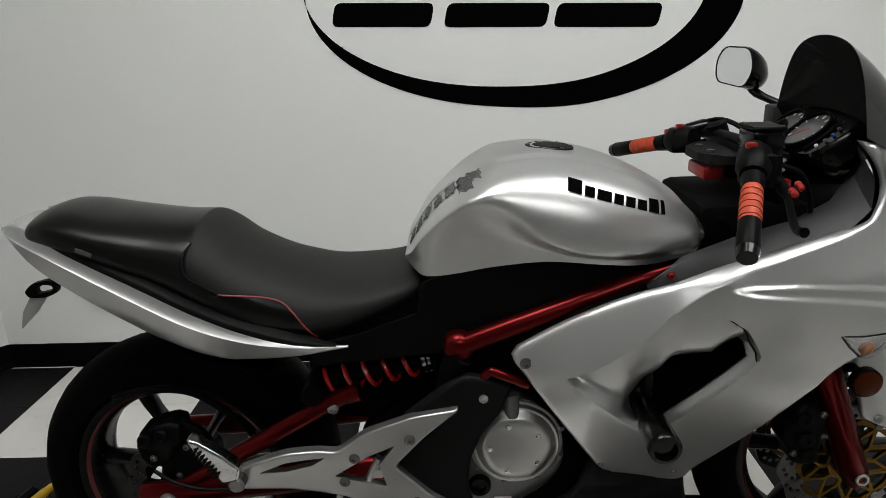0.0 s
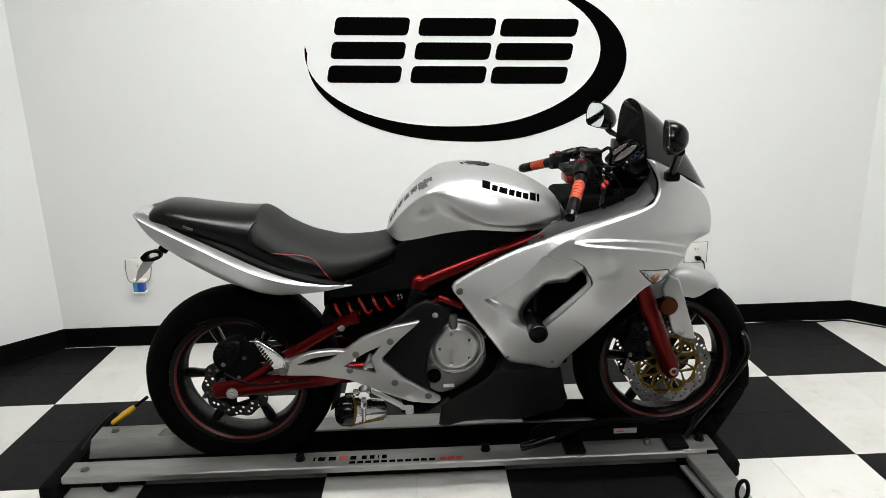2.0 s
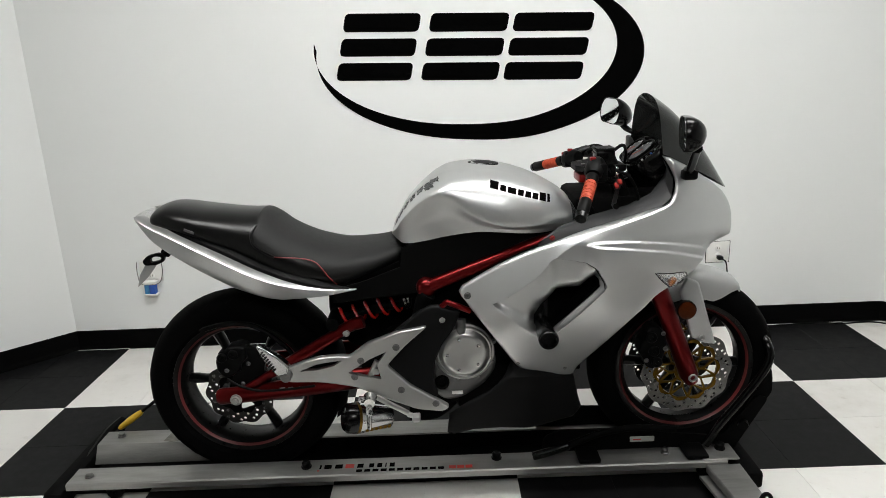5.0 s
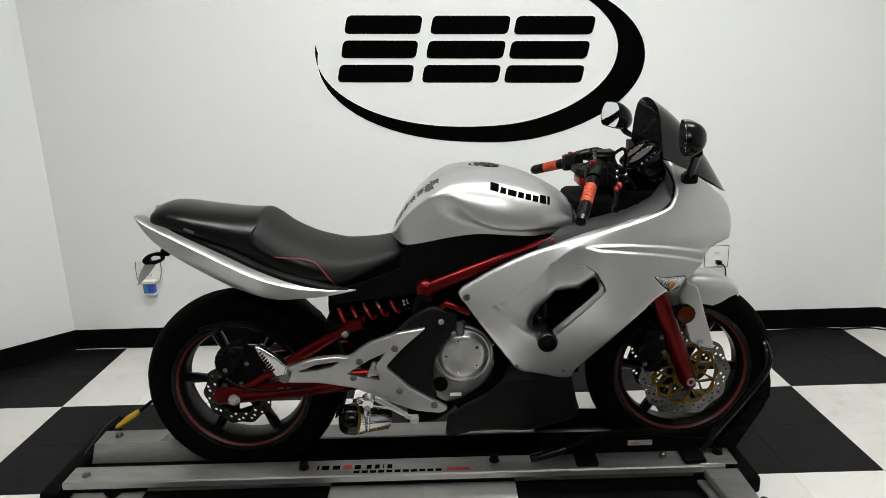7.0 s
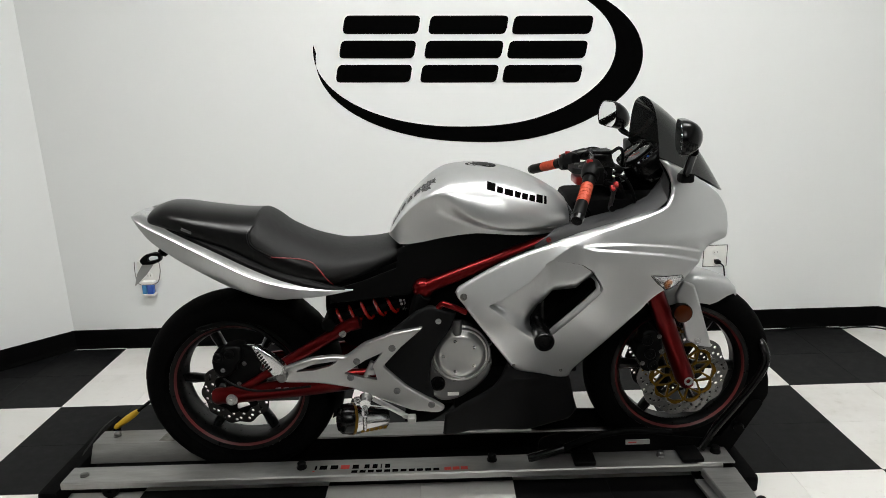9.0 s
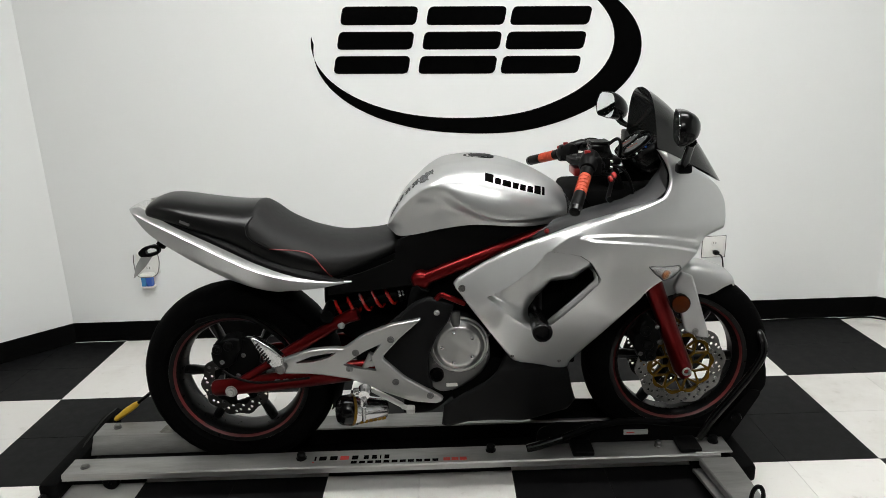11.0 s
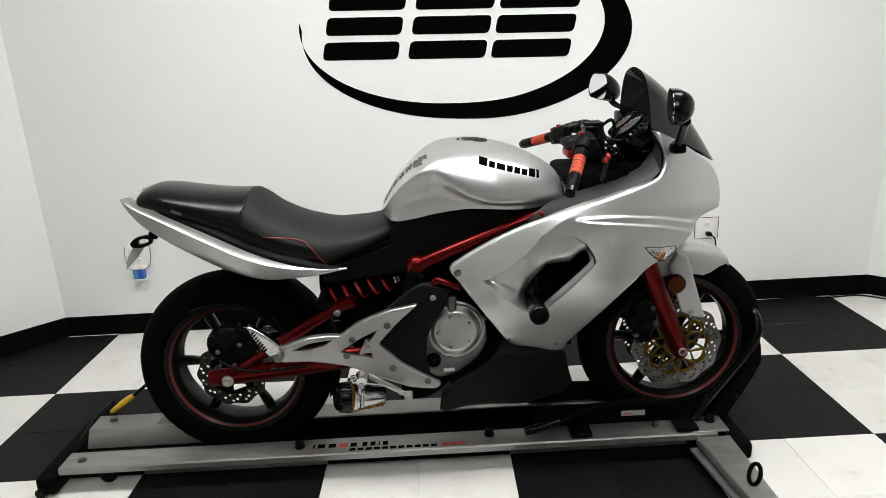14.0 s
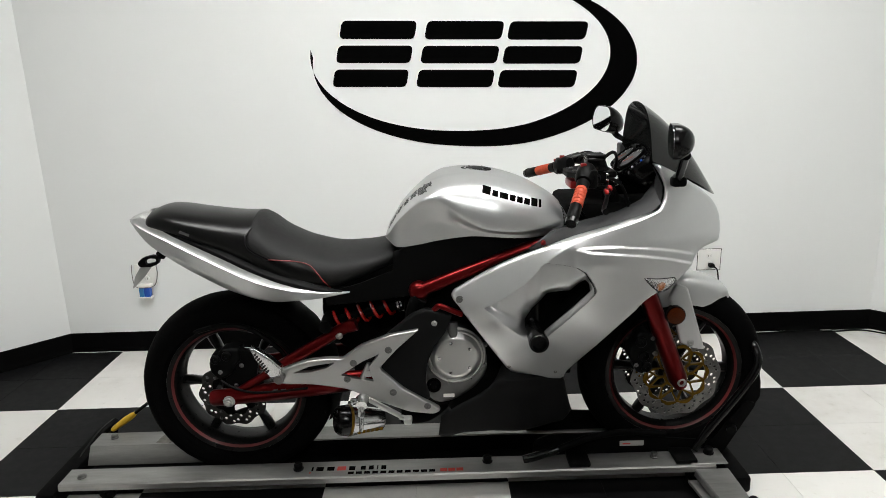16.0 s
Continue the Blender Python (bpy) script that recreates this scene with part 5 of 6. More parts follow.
for i in range(5):
    a = 2 * math.pi * i / 5 + 0.6
    bm = bmesh.new()
    lathe(bm, [(0.005, 0), (0.005, -0.002), (0.0, -0.003)], (ex + 0.05 * math.cos(a), YC - 0.2005, ez + 0.05 * math.sin(a)), (0, 1, 0), 8)
    part("cover_boss", bm, CHROME, case)
bm = bmesh.new()
tube(bm, [(ex - 0.006, YC - 0.188, ez + 0.062), (ex - 0.010, YC - 0.178, ez + 0.105)], [0.012, 0.018], 12)
box(bm, ex - 0.035, ex - 0.018, YC - 0.19, YC - 0.18, ez + 0.10, ez + 0.135, 0.003)
part("release_arm", bm, DARKALLOY, case)
bm = bmesh.new()
lathe(bm, [(0.022, 0.02), (0.022, -0.008), (0.019, -0.012), (0.012, -0.012), (0.010, -0.006), (0, -0.006)], (0.060, YC - 0.172, 0.402), (0, 1, 0), 20)
part("oil_window", bm, GLOSS, case, "round black sight glass")
bm = bmesh.new()
box(bm, 0.088, 0.122, YC - 0.1735, YC - 0.170, 0.360, 0.371, 0.001, 1)
part("sticker", bm, WHITEPL, case, "small white label")
# heel guard
HEEL = rounded([(-0.100, 0.455), (-0.082, 0.578), (0.011, 0.652), (0.044, 0.663), (0.122, 0.640), (0.099, 0.584), (0.065, 0.541), (0.043, 0.488), (0.036, 0.430), (0.050, 0.375), (0.015, 0.370), (-0.05, 0.420)], 0.012)
bm = bmesh.new()
sheet(bm, HEEL, lambda x, z: 0.215, 0.012, (), 0.02, 1, 0.010, 0.008)
heel = part("heel_guard", bm, COWL, bike, "grained dark heel guard")
bm = bmesh.new()
bolt(bm, 0.068, 0.216, 0.618, 0.007, 0.006)
part("screw", bm, ALLOY, heel)
# footpeg bracket
PEG = rounded([(-0.408, 0.476), (-0.385, 0.496), (-0.340, 0.511), (-0.300, 0.521), (-0.235, 0.524), (-0.205, 0.520), (-0.150, 0.560), (-0.060, 0.592), (0.026, 0.606), (-0.040, 0.550), (-0.098, 0.488), (-0.030, 0.420), (0.082, 0.348), (0.060, 0.335), (-0.015, 0.345), (-0.110, 0.385), (-0.195, 0.425), (-0.300, 0.445), (-0.385, 0.452)], 0.012)
HOLE1 = rounded([(-0.212, 0.471), (-0.146, 0.512), (-0.096, 0.534), (-0.127, 0.493), (-0.115, 0.447), (-0.168, 0.458)], 0.004, 2)
HOLE2 = rounded([(-0.350, 0.485), (-0.301, 0.503), (-0.226, 0.511), (-0.252, 0.494), (-0.300, 0.484)], 0.004, 2)
bm = bmesh.new()
sheet(bm, PEG, lambda x, z: 0.232 + 0.010 * step(-0.25, -0.40, x), 0.016, [HOLE1, HOLE2], 0.015, 1, 0.005, 0.005)
peg = part("peg_bracket", bm, ALLOY, bike, "cast silver footpeg bracket", sharp=50)
for x, z in ((-0.068, 0.546), (-0.172, 0.508), (-0.193, 0.458), (-0.060, 0.411), (0.040, 0.363)):
    bm = bmesh.new()
    bolt(bm, x, 0.232, z, 0.0085, 0.004)
    part("screw", bm, DARKALLOY, peg, "dark socket screw")
FOLD = rounded([(-0.460, 0.583), (-0.444, 0.580), (-0.400, 0.545), (-0.372, 0.515), (-0.380, 0.489), (-0.408, 0.482), (-0.424, 0.506), (-0.442, 0.538)], 0.007)
bm = bmesh.new()
sheet(bm, FOLD, lambda x, z: 0.268 + 0.10 * max(0, z - 0.50), 0.020, (), 0.010, 1, 0.006, 0.005)
fp = part("folded_peg", bm, CHROME, peg, "folded-up ribbed footpeg")
bm = bmesh.new()
for i in range(8):
    u = i / 7
    x, z = -0.446 + 0.030 * u, 0.560 - 0.055 * u
    obox(bm, (x - 0.004, YC - 0.272 - 0.10 * (z - 0.5), z - 0.002), (x + 0.006, YC - 0.272 - 0.10 * (z - 0.5), z + 0.003), 0.006, 0.003, 0.001)
part("peg_ribs", bm, BLACK, fp)["kind"] = "stuff"
bm = bmesh.new()
lathe(bm, [(0.016, 0.03), (0.016, -0.012), (0.012, -0.016), (0, -0.016)], (-0.386, YC - 0.250, 0.478), (0, 1, 0), 14)
part("pivot", bm, STEEL, peg)
# black panel added behind the bracket so that its hole looks dark
bm = bmesh.new()
slab(bm, rounded([(-0.19, 0.43), (-0.17, 0.50), (-0.09, 0.56), (0.02, 0.57), (0.03, 0.36), (-0.08, 0.36)], 0.02), YC - 0.12, YC - 0.09)
hole_backing = part("hole_backing", bm, DEEP, bike, "black backing panel added behind the bracket hole")
bm = bmesh.new()
tube(bm, [(-0.150, YC - 0.215, 0.452), (-0.128, YC - 0.215, 0.498)], [0.009, 0.008], 10)
box(bm, -0.142, -0.122, YC - 0.224, YC - 0.206, 0.458, 0.478, 0.003)
part("brake_cylinder", bm, ALLOY, hole_backing, "small alloy brake cylinder")
# rider peg stub and brake pedal
bm = bmesh.new()
tube(bm, [(-0.152, YC - 0.232, 0.392), (-0.152, YC - 0.262, 0.386)], [0.020, 0.016], 14)
obox(bm, (-0.152, YC - 0.250, 0.395), (-0.156, YC - 0.256, 0.345), 0.020, 0.020, 0.005, (1, 0, 0))
tube(bm, [(-0.156, YC - 0.250, 0.350), (-0.159, YC - 0.250, 0.298)], [0.007, 0.006], 10)
box(bm, -0.186, -0.166, YC - 0.258, YC - 0.238, 0.380, 0.402, 0.005)
part("brake_pivot", bm, CHROME, bike, "bright brake pedal pivot with return spring")
bm = bmesh.new()
obox(bm, (-0.130, YC - 0.248, 0.398), (-0.040, YC - 0.252, 0.344), 0.010, 0.016, 0.004)
obox(bm, (-0.045, YC - 0.252, 0.342), (-0.025, YC - 0.255, 0.338), 0.012, 0.014, 0.004)
pedal = part("brake_pedal", bm, ALLOY, bike, "silver brake pedal")
bm = bmesh.new()
box(bm, -0.030, -0.006, YC - 0.280, YC - 0.248, 0.328, 0.346, 0.005)
part("pedal_pad", bm, ALLOY, pedal)
# muffler under the engine: a short cone that opens to the rear
MA, MD = Vector((-0.090, YC - 0.110, 0.260)), Vector((-0.130, -0.055, 0.028)).normalized()
bm = bmesh.new()
lathe(bm, [(0.024, 0.018), (0.030, 0.020), (0.033, 0.026), (0.041, 0.085), (0.047, 0.118), (0.0475, 0.130)], MA, MD, 36)
muff = part("muffler", bm, CHROME, bike, "short polished cone muffler with dark end cap")
bm = bmesh.new()
lathe(bm, [(0.0475, 0.131), (0.048, 0.136), (0.045, 0.160), (0.036, 0.172), (0.022, 0.174), (0.018, 0.166), (0.001, 0.150)], MA, MD, 36)
part("end_cap", bm, GLOSS, muff, "black end cap")
bm = bmesh.new()
lathe(bm, [(0.0470, 0.126), (0.0492, 0.127), (0.0494, 0.134), (0.0475, 0.136)], MA, MD, 36)
part("band", bm, GOLD, muff, "yellow edge band")
side_dir = MD.cross(Vector((0, 0, 1))).normalized() * -1
if side_dir.y > 0:
    side_dir = -side_dir
for k in range(6):
    h0, h1 = 0.030 + 0.015 * k, 0.041 + 0.015 * k
    bm = bmesh.new()
    e = [MA + MD * h + (side_dir * 0.86 + Vector((0, 0, -0.50))) * (0.0335 + (h - 0.026) * 0.135 + 0.0012) for h in (h0, h1)]
    obox(bm, e[0], e[1], 0.002, 0.010)
    part("print", bm, GOLD, muff, "yellow print shown as plain bars")
bm = bmesh.new()
tube(bm, spline([(-0.05, YC - 0.10, 0.268), (0.03, YC - 0.09, 0.265), (0.10, YC - 0.05, 0.30)], 5), 0.028, 14)
part("exhaust_pipe", bm, DEEP, bike)
# --- swingarm ---
for side in (1, -1):
    bm = bmesh.new()
    rings = []
    for x, z, h, d0, d1 in ((-0.640, 0.357, 0.024, 0.115, 0.138), (-0.630, 0.358, 0.031, 0.112, 0.141), (-0.560, 0.362, 0.031, 0.110, 0.141), (-0.46, 0.371, 0.034, 0.105, 0.140), (-0.33, 0.385, 0.038, 0.10, 0.14), (-0.20, 0.400, 0.039, 0.10, 0.14), (-0.06, 0.41, 0.03, 0.09, 0.13)):
        rings.append([Vector((x, YC - side * (d0 + (d1 - d0) * (0.5 + 0.5 * math.cos(a) * (1.15 if abs(math.cos(a)) > 0.5 else 1))), z + h * 0.9 * math.sin(a))) for a in [2 * math.pi * (j + 0.5) / 12 for j in range(12)]])
    loft(bm, rings)
    sw = part("swingarm", bm, RED, bike, "red metallic swingarm")
    if side > 0:      # the brace stands on the shock's side alone
        bm = bmesh.new()
        tube(bm, [(p[0], YC - side * 0.128, p[1]) for p in spline([(-0.54, 0.385), (-0.42, 0.455), (-0.30, 0.525), (-0.215, 0.575), (-0.17, 0.59)], 5)], [0.013] * 4 + [0.0185] * 13 + [0.020] * 4, 14)
        part("brace", bm, RED, sw)
    bm = bmesh.new()
    lathe(bm, [(0.0, -side * 0.160), (0.007, -side * 0.160), (0.008, -side * 0.155), (0.0125, -side * 0.154), (0.0135, -side * 0.147), (0.018, -side * 0.146), (0.018, -side * 0.140)], (RX, YC, RZ), (0, 1, 0), 18)
    part("axle_nut", bm, ALLOY, sw, "steel axle nut")
# rear caliper, hose
bm = bmesh.new()
sheet(bm, rounded([(-0.545, 0.521), (-0.505, 0.500), (-0.483, 0.470), (-0.501, 0.395), (-0.557, 0.369), (-0.599, 0.381), (-0.581, 0.447)], 0.012), lambda x, z: 0.112, 0.012, (), 0.02, 1, 0.004, 0.003)
part("caliper_bracket", bm, BLACK, bike, "black caliper bracket")
bm = bmesh.new()
sheet(bm, rounded([(-0.633, 0.474), (-0.622, 0.503), (-0.600, 0.508), (-0.592, 0.518), (-0.560, 0.522), (-0.538, 0.516), (-0.536, 0.480), (-0.555, 0.462), (-0.560, 0.440), (-0.585, 0.424), (-0.610, 0.421), (-0.631, 0.441)], 0.006), lambda x, z: 0.128 + 0.006 * math.sin(60 * x) * math.sin(50 * z), 0.045, (), 0.012, 1, 0.010, 0.010)
for x, z in ((-0.610, 0.488), (-0.575, 0.498)):
    lathe(bm, [(0.015, 0.0), (0.015, -0.008), (0.012, -0.011), (0.005, -0.011), (0.004, -0.008), (0, -0.008)], (x, YC - 0.126, z), (0, 1, 0), 18)
cal = part("rear_caliper", bm, BLACK, bike, "black rear brake caliper")
for x, z, d in ((-0.600, 0.445, 0.128), (-0.537, 0.459, 0.113), (-0.560, 0.392, 0.113)):
    bm = bmesh.new()
    bolt(bm, x, d, z, 0.006, 0.005)
    part("bolt", bm, DARKALLOY, cal)
bm = bmesh.new()
tube(bm, spline([(-0.60, YC - 0.135, 0.420), (-0.56, YC - 0.145, 0.400), (-0.50, YC - 0.148, 0.383), (-0.42, YC - 0.148, 0.384), (-0.33, YC - 0.148, 0.392)], 6), 0.004, 8)
part("brake_hose", bm, BLACK, bike)
for i in range(3):
    bm = bmesh.new()
    obox(bm, (-0.44 + 0.025 * i, YC - 0.1425, 0.386), (-0.424 + 0.025 * i, YC - 0.1425, 0.388), 0.002, 0.003)
    part("arm_print", bm, ALLOY, bike, "small pale print shown as plain bars")
# --- shock ---
sa, sb = Vector((-0.262, YC - 0.100, 0.590)), Vector((0.010, YC - 0.100, 0.655))
bm = bmesh.new()
tube(bm, [sa, sa.lerp(sb, 0.45)], 0.011, 12)
tube(bm, [sa.lerp(sb, 0.45), sb], 0.018, 14)
shock = part("shock_absorber", bm, DEEP, bike, "rear shock absorber with a red spring")
ax = (sb - sa).normalized()
u = ax.orthogonal().normalized()
w = ax.cross(u)
bm = bmesh.new()
pts = []
for i in range(91):
    a = 2 * math.pi * i / 18
    pts.append(sa.lerp(sb, 0.08 + 0.70 * i / 90) + (u * math.cos(a) + w * math.sin(a)) * 0.0275)
tube(bm, pts, 0.0052, 8)
part("spring", bm, SPRING, shock, "red coil spring")
bm = bmesh.new()
for t0, t1, r in ((0.80, 0.825, 0.032), (0.84, 0.86, 0.031)):
    cyl(bm, sa.lerp(sb, t0), sa.lerp(sb, t1), r, seg=20)
part("spring_collar", bm, CHROME, shock, "notched steel collar")
bm = bmesh.new()
tube(bm, [sa + Vector((0, -0.05, 0)), sa + Vector((0, 0.05, 0))], 0.02, 14)
part("lower_eye", bm, DEEP, shock)
bm = bmesh.new()
bolt(bm, -0.222, 0.145, 0.560, 0.009, 0.006)
part("shock_bolt", bm, ALLOY, bike)
# --- fork, front brake ---
for side in (1, -1):
    y = YC - side * 0.100
    bm = bmesh.new()
    f0, f1 = Vector((0.6956, y, 0.720)), Vector((0.838, y, 0.345))
    tube(bm, [f0, f0.lerp(f1, 0.1), f0.lerp(f1, 0.75), f0.lerp(f1, 0.95), f1 + Vector((0.004, 0, -0.010))], [0.027, 0.0285, 0.0285, 0.030, 0.020], 20)
    fk = part("fork_leg", bm, RED, bike, "red metallic fork leg")
    bm = bmesh.new()
    tube(bm, [Vector((0.560, y, 1.055)), f0 + (f1 - f0) * 0.02], 0.0205, 16)
    part("fork_tube", bm, DEEP, fk)
    bm = bmesh.new()
    lathe(bm, [(0.0135, -side * 0.020), (0.0135, -side * 0.031), (0.0125, -side * 0.0325), (0.0085, -side * 0.0325), (0.0075, -side * 0.022), (0, -side * 0.022)], (FX, y, FZ), (0, 1, 0), 18)
    part("axle_end", bm, ALLOY, fk, "steel axle end")
    bm = bmesh.new()
    sheet(bm, rounded([(0.666, 0.452), (0.672, 0.485), (0.682, 0.492), (0.688, 0.520), (0.706, 0.534), (0.728, 0.530), (0.738, 0.516), (0.750, 0.508), (0.752, 0.470), (0.744, 0.440), (0.738, 0.412), (0.715, 0.392), (0.690, 0.402), (0.684, 0.424)], 0.006), lambda x, z: 0.122 + 0.004 * math.sin(70 * x) * math.sin(60 * z), 0.045, (), 0.012, side, 0.008, 0.008)
    for x, z in ((0.702, 0.500), (0.712, 0.455), (0.722, 0.418)):
        lathe(bm, [(0.017, 0.0), (0.017, -side * 0.007), (0.0145, -side * 0.010), (0.006, -side * 0.010), (0.005, -side * 0.007), (0, -side * 0.007)], (x, YC - side * 0.121, z), (0, 1, 0), 18)
    c = part("front_caliper", bm, BLACK, bike, "black front brake caliper")
    for x, z in ((0.738, 0.512), (0.746, 0.462), (0.690, 0.425)):
        bm = bmesh.new()
        bolt(bm, x, 0.124, z, 0.006, 0.006, side)
        part("bolt", bm, STEEL, c)
bm = bmesh.new()
box(bm, 0.55, 0.61, YC - 0.125, YC + 0.125, 1.012, 1.034, 0.008)
part("top_yoke", bm, BLACK, bike)
bm = bmesh.new()
box(bm, 0.60, 0.67, YC - 0.125, YC + 0.125, 0.83, 0.86, 0.008)
part("lower_yoke", bm, BLACK, bike)
# front fender
bm = bmesh.new()
rings = []
for i in range(15):
    u = i / 14
    a = radians(55 + 62 * u)
    r = 0.303 + 0.024 * min(1, u / 0.14) ** 0.7
    hw = (0.070 + 0.010 * u) * (0.30 + 0.70 * min(1, (u + 0.01) / 0.18) ** 0.6)
    drop = 0.010 + 0.078 * step(0, 0.30, u)
    rings.append([Vector((FX + (r - drop * abs(-1 + j / 7) ** 3.2) * math.cos(a), YC + hw * math.sin((-1 + j / 7) * math.pi / 2), FZ + (r - drop * abs(-1 + j / 7) ** 3.2) * math.sin(a))) for j in range(15)])
loft(bm, rings, False, False)
fend = part("front_fender", bm, SILVER, bike, "silver front fender", sharp=60)
STAY = rounded([(0.792, 0.630), (0.815, 0.675), (0.850, 0.660), (0.876, 0.575), (0.915, 0.455), (0.876, 0.462), (0.835, 0.482), (0.812, 0.560)], 0.008)
for side in (1, -1):
    bm = bmesh.new()
    sheet(bm, STAY, lambda x, z: 0.096 - 0.10 * max(0, z - 0.60) - 0.25 * max(0, x - (0.862 + (0.60 - z) * 0.28)), 0.004, (), 0.012, side, 0.008, 0.006)
    part("fender_stay", bm, SILVER, fend, "silver fender side stay")
bm = bmesh.new()
bolt(bm, 0.865, 0.098, 0.482, 0.009, 0.006)
part("stay_screw", bm, ALLOY, fend)
bm = bmesh.new()
lathe(bm, [(0.0, -0.006), (0.018, -0.005), (0.026, -0.002), (0.0275, 0.004), (0.0275, 0.012), (0, 0.012)], (0.796, YC - 0.150, 0.593), (0, 1, 0), 28)
refl = part("reflector", bm, AMBER, bike, "round amber side reflector")
bm = bmesh.new()
lathe(bm, [(0.0275, 0.0), (0.0295, 0.002), (0.0295, 0.016), (0, 0.016)], (0.796, YC - 0.150, 0.593), (0, 1, 0), 28)
tube(bm, [(0.796, YC - 0.14, 0.593), (0.80, YC - 0.09, 0.60)], 0.008, 8)
part("reflector_rim", bm, BLACK, refl)

# --- crash bobbin ---
bm = bmesh.new()
lathe(bm, [(0.020, 0.0), (0.020, -0.075), (0.025, -0.082), (0.0275, -0.150), (0.0268, -0.157), (0.024, -0.1605), (0.0195, -0.1605), (0.0185, -0.156), (0.0165, -0.1565), (0.0155, -0.150), (0, -0.150)], (0.352, YC - 0.205, 0.606), (0, 1, 0.0), 26)
part("frame_slider", bm, GLOSS, bike, "black crash bobbin")
bm = bmesh.new()
obox(bm, (0.355, YC - 0.195, 0.69), (0.350, YC - 0.222, 0.590), 0.016, 0.040, 0.006, (1, 0, 0))
part("slider_arm", bm, GLOSS, bike)

# --- cockpit ---
bm = bmesh.new()
rings = []
for i in range(25):
    u = 1 - (1 - i / 24) ** 1.5
    cx = 0.930 - 0.236 * u
    cz = 0.945 + 0.280 * u + 0.035 * math.sin(math.pi * u)
    hw = 0.160 * math.sqrt(max(0.0, 1 - (u / 1.005) ** 3.0)) * (1 - 0.46 * u)
    back = 0.232 * (1 - u) + 0.004
    ring = []
    for j in range(21):
        v = -1 + j / 10
        ring.append(Vector((cx - 0.012 - back * abs(v) ** 2.2, YC - 0.050 + hw * v, cz + 0.125 * (1 - u) * abs(v) ** 2)))
    rings.append(ring)
loft(bm, rings, False, False)
bmesh.ops.solidify(bm, geom=bm.faces[:], thickness=0.003)
part("windscreen", bm, SMOKE, bike, "dark smoked windscreen", sharp=60)
# instruments
g0 = Vector((0.684, YC - 0.035, 1.043))
gm = Matrix.Translation(g0) @ Matrix.Rotation(radians(-38), 4, "Y")
bm = bmesh.new()
GA = rounded([(-0.045, -0.105), (0.045, -0.115), (0.055, 0.0), (0.045, 0.115), (-0.045, 0.105), (-0.058, 0.0)], 0.03)
r0 = [[gm @ Vector((x * s * 1.12, y * s * 1.08, z)) for x, y in [(p[0], p[1]) for p in GA]] for s, z in ((0.8, -0.05), (1.0, -0.02), (1.0, 0.012), (0.94, 0.022), (0.90, 0.016))]
loft(bm, r0)
gauge = part("instrument_panel", bm, GLOSS, bike, "black instrument panel with two round dials")
for gy, gr in ((-0.012, 0.043), (0.066, 0.036)):
    c = gm @ Vector((0.0, gy, 0.018))
    n = gm.to_3x3() @ Vector((0, 0, 1))
    bm = bmesh.new()
    lathe(bm, [(gr + 0.004, 0), (gr + 0.004, 0.008), (gr, 0.009), (gr - 0.002, 0.003)], c, n, 30)
    part("bezel", bm, BLACK, gauge)
    bm = bmesh.new()
    lathe(bm, [(gr - 0.001, 0.003), (0, 0.0035)], c, n, 30)
    part("dial", bm, DIAL, gauge, "grey dial face")
    bm = bmesh.new()
    e1, e2 = gm.to_3x3() @ Vector((1, 0, 0)), gm.to_3x3() @ Vector((0, 1, 0))
    for k in range(9):
        a = radians(-130 + 32 * k)
        q = e1 * math.cos(a) + e2 * math.sin(a)
        obox(bm, c + n * 0.0042 + q * gr * 0.72, c + n * 0.0042 + q * gr * 0.90, 0.002, 0.001, 0, n)
    part("ticks", bm, WHITEPL, gauge)
    bm = bmesh.new()
    q = e1 * math.cos(2.4) + e2 * math.sin(2.4)
    obox(bm, c + n * 0.006 - q * 0.006, c + n * 0.006 + q * gr * 0.75, 0.002, 0.0012, 0, n)
    part("needle", bm, ORANGE, gauge, "orange needle")
# warning lamps in a column beside the dials
for k, mat in enumerate((WHITEPL, DIAL, BLUE, DIAL)):
    c = gm @ Vector((-0.024 + 0.015 * k, -0.082 - 0.005 * math.sin(math.pi * k / 3), 0.0205))
    n = gm.to_3x3() @ Vector((0, 0, 1))
    bm = bmesh.new()
    lathe(bm, [(0.0030, -0.003), (0.0030, 0.0004), (0.0020, 0.0010), (0, 0.0010)], c, n, 12)
    part("warning_lamp", bm, mat, gauge, "small round warning lamp")
bm = bmesh.new()
tube(bm, [gm @ Vector((x, y, 0.020)) for x, y in spline([(-0.040, -0.062), (-0.020, -0.066), (0.020, -0.068), (0.042, -0.064)], 5)], 0.0022, 8)
part("lamp_rim", bm, GLOSS, gauge)
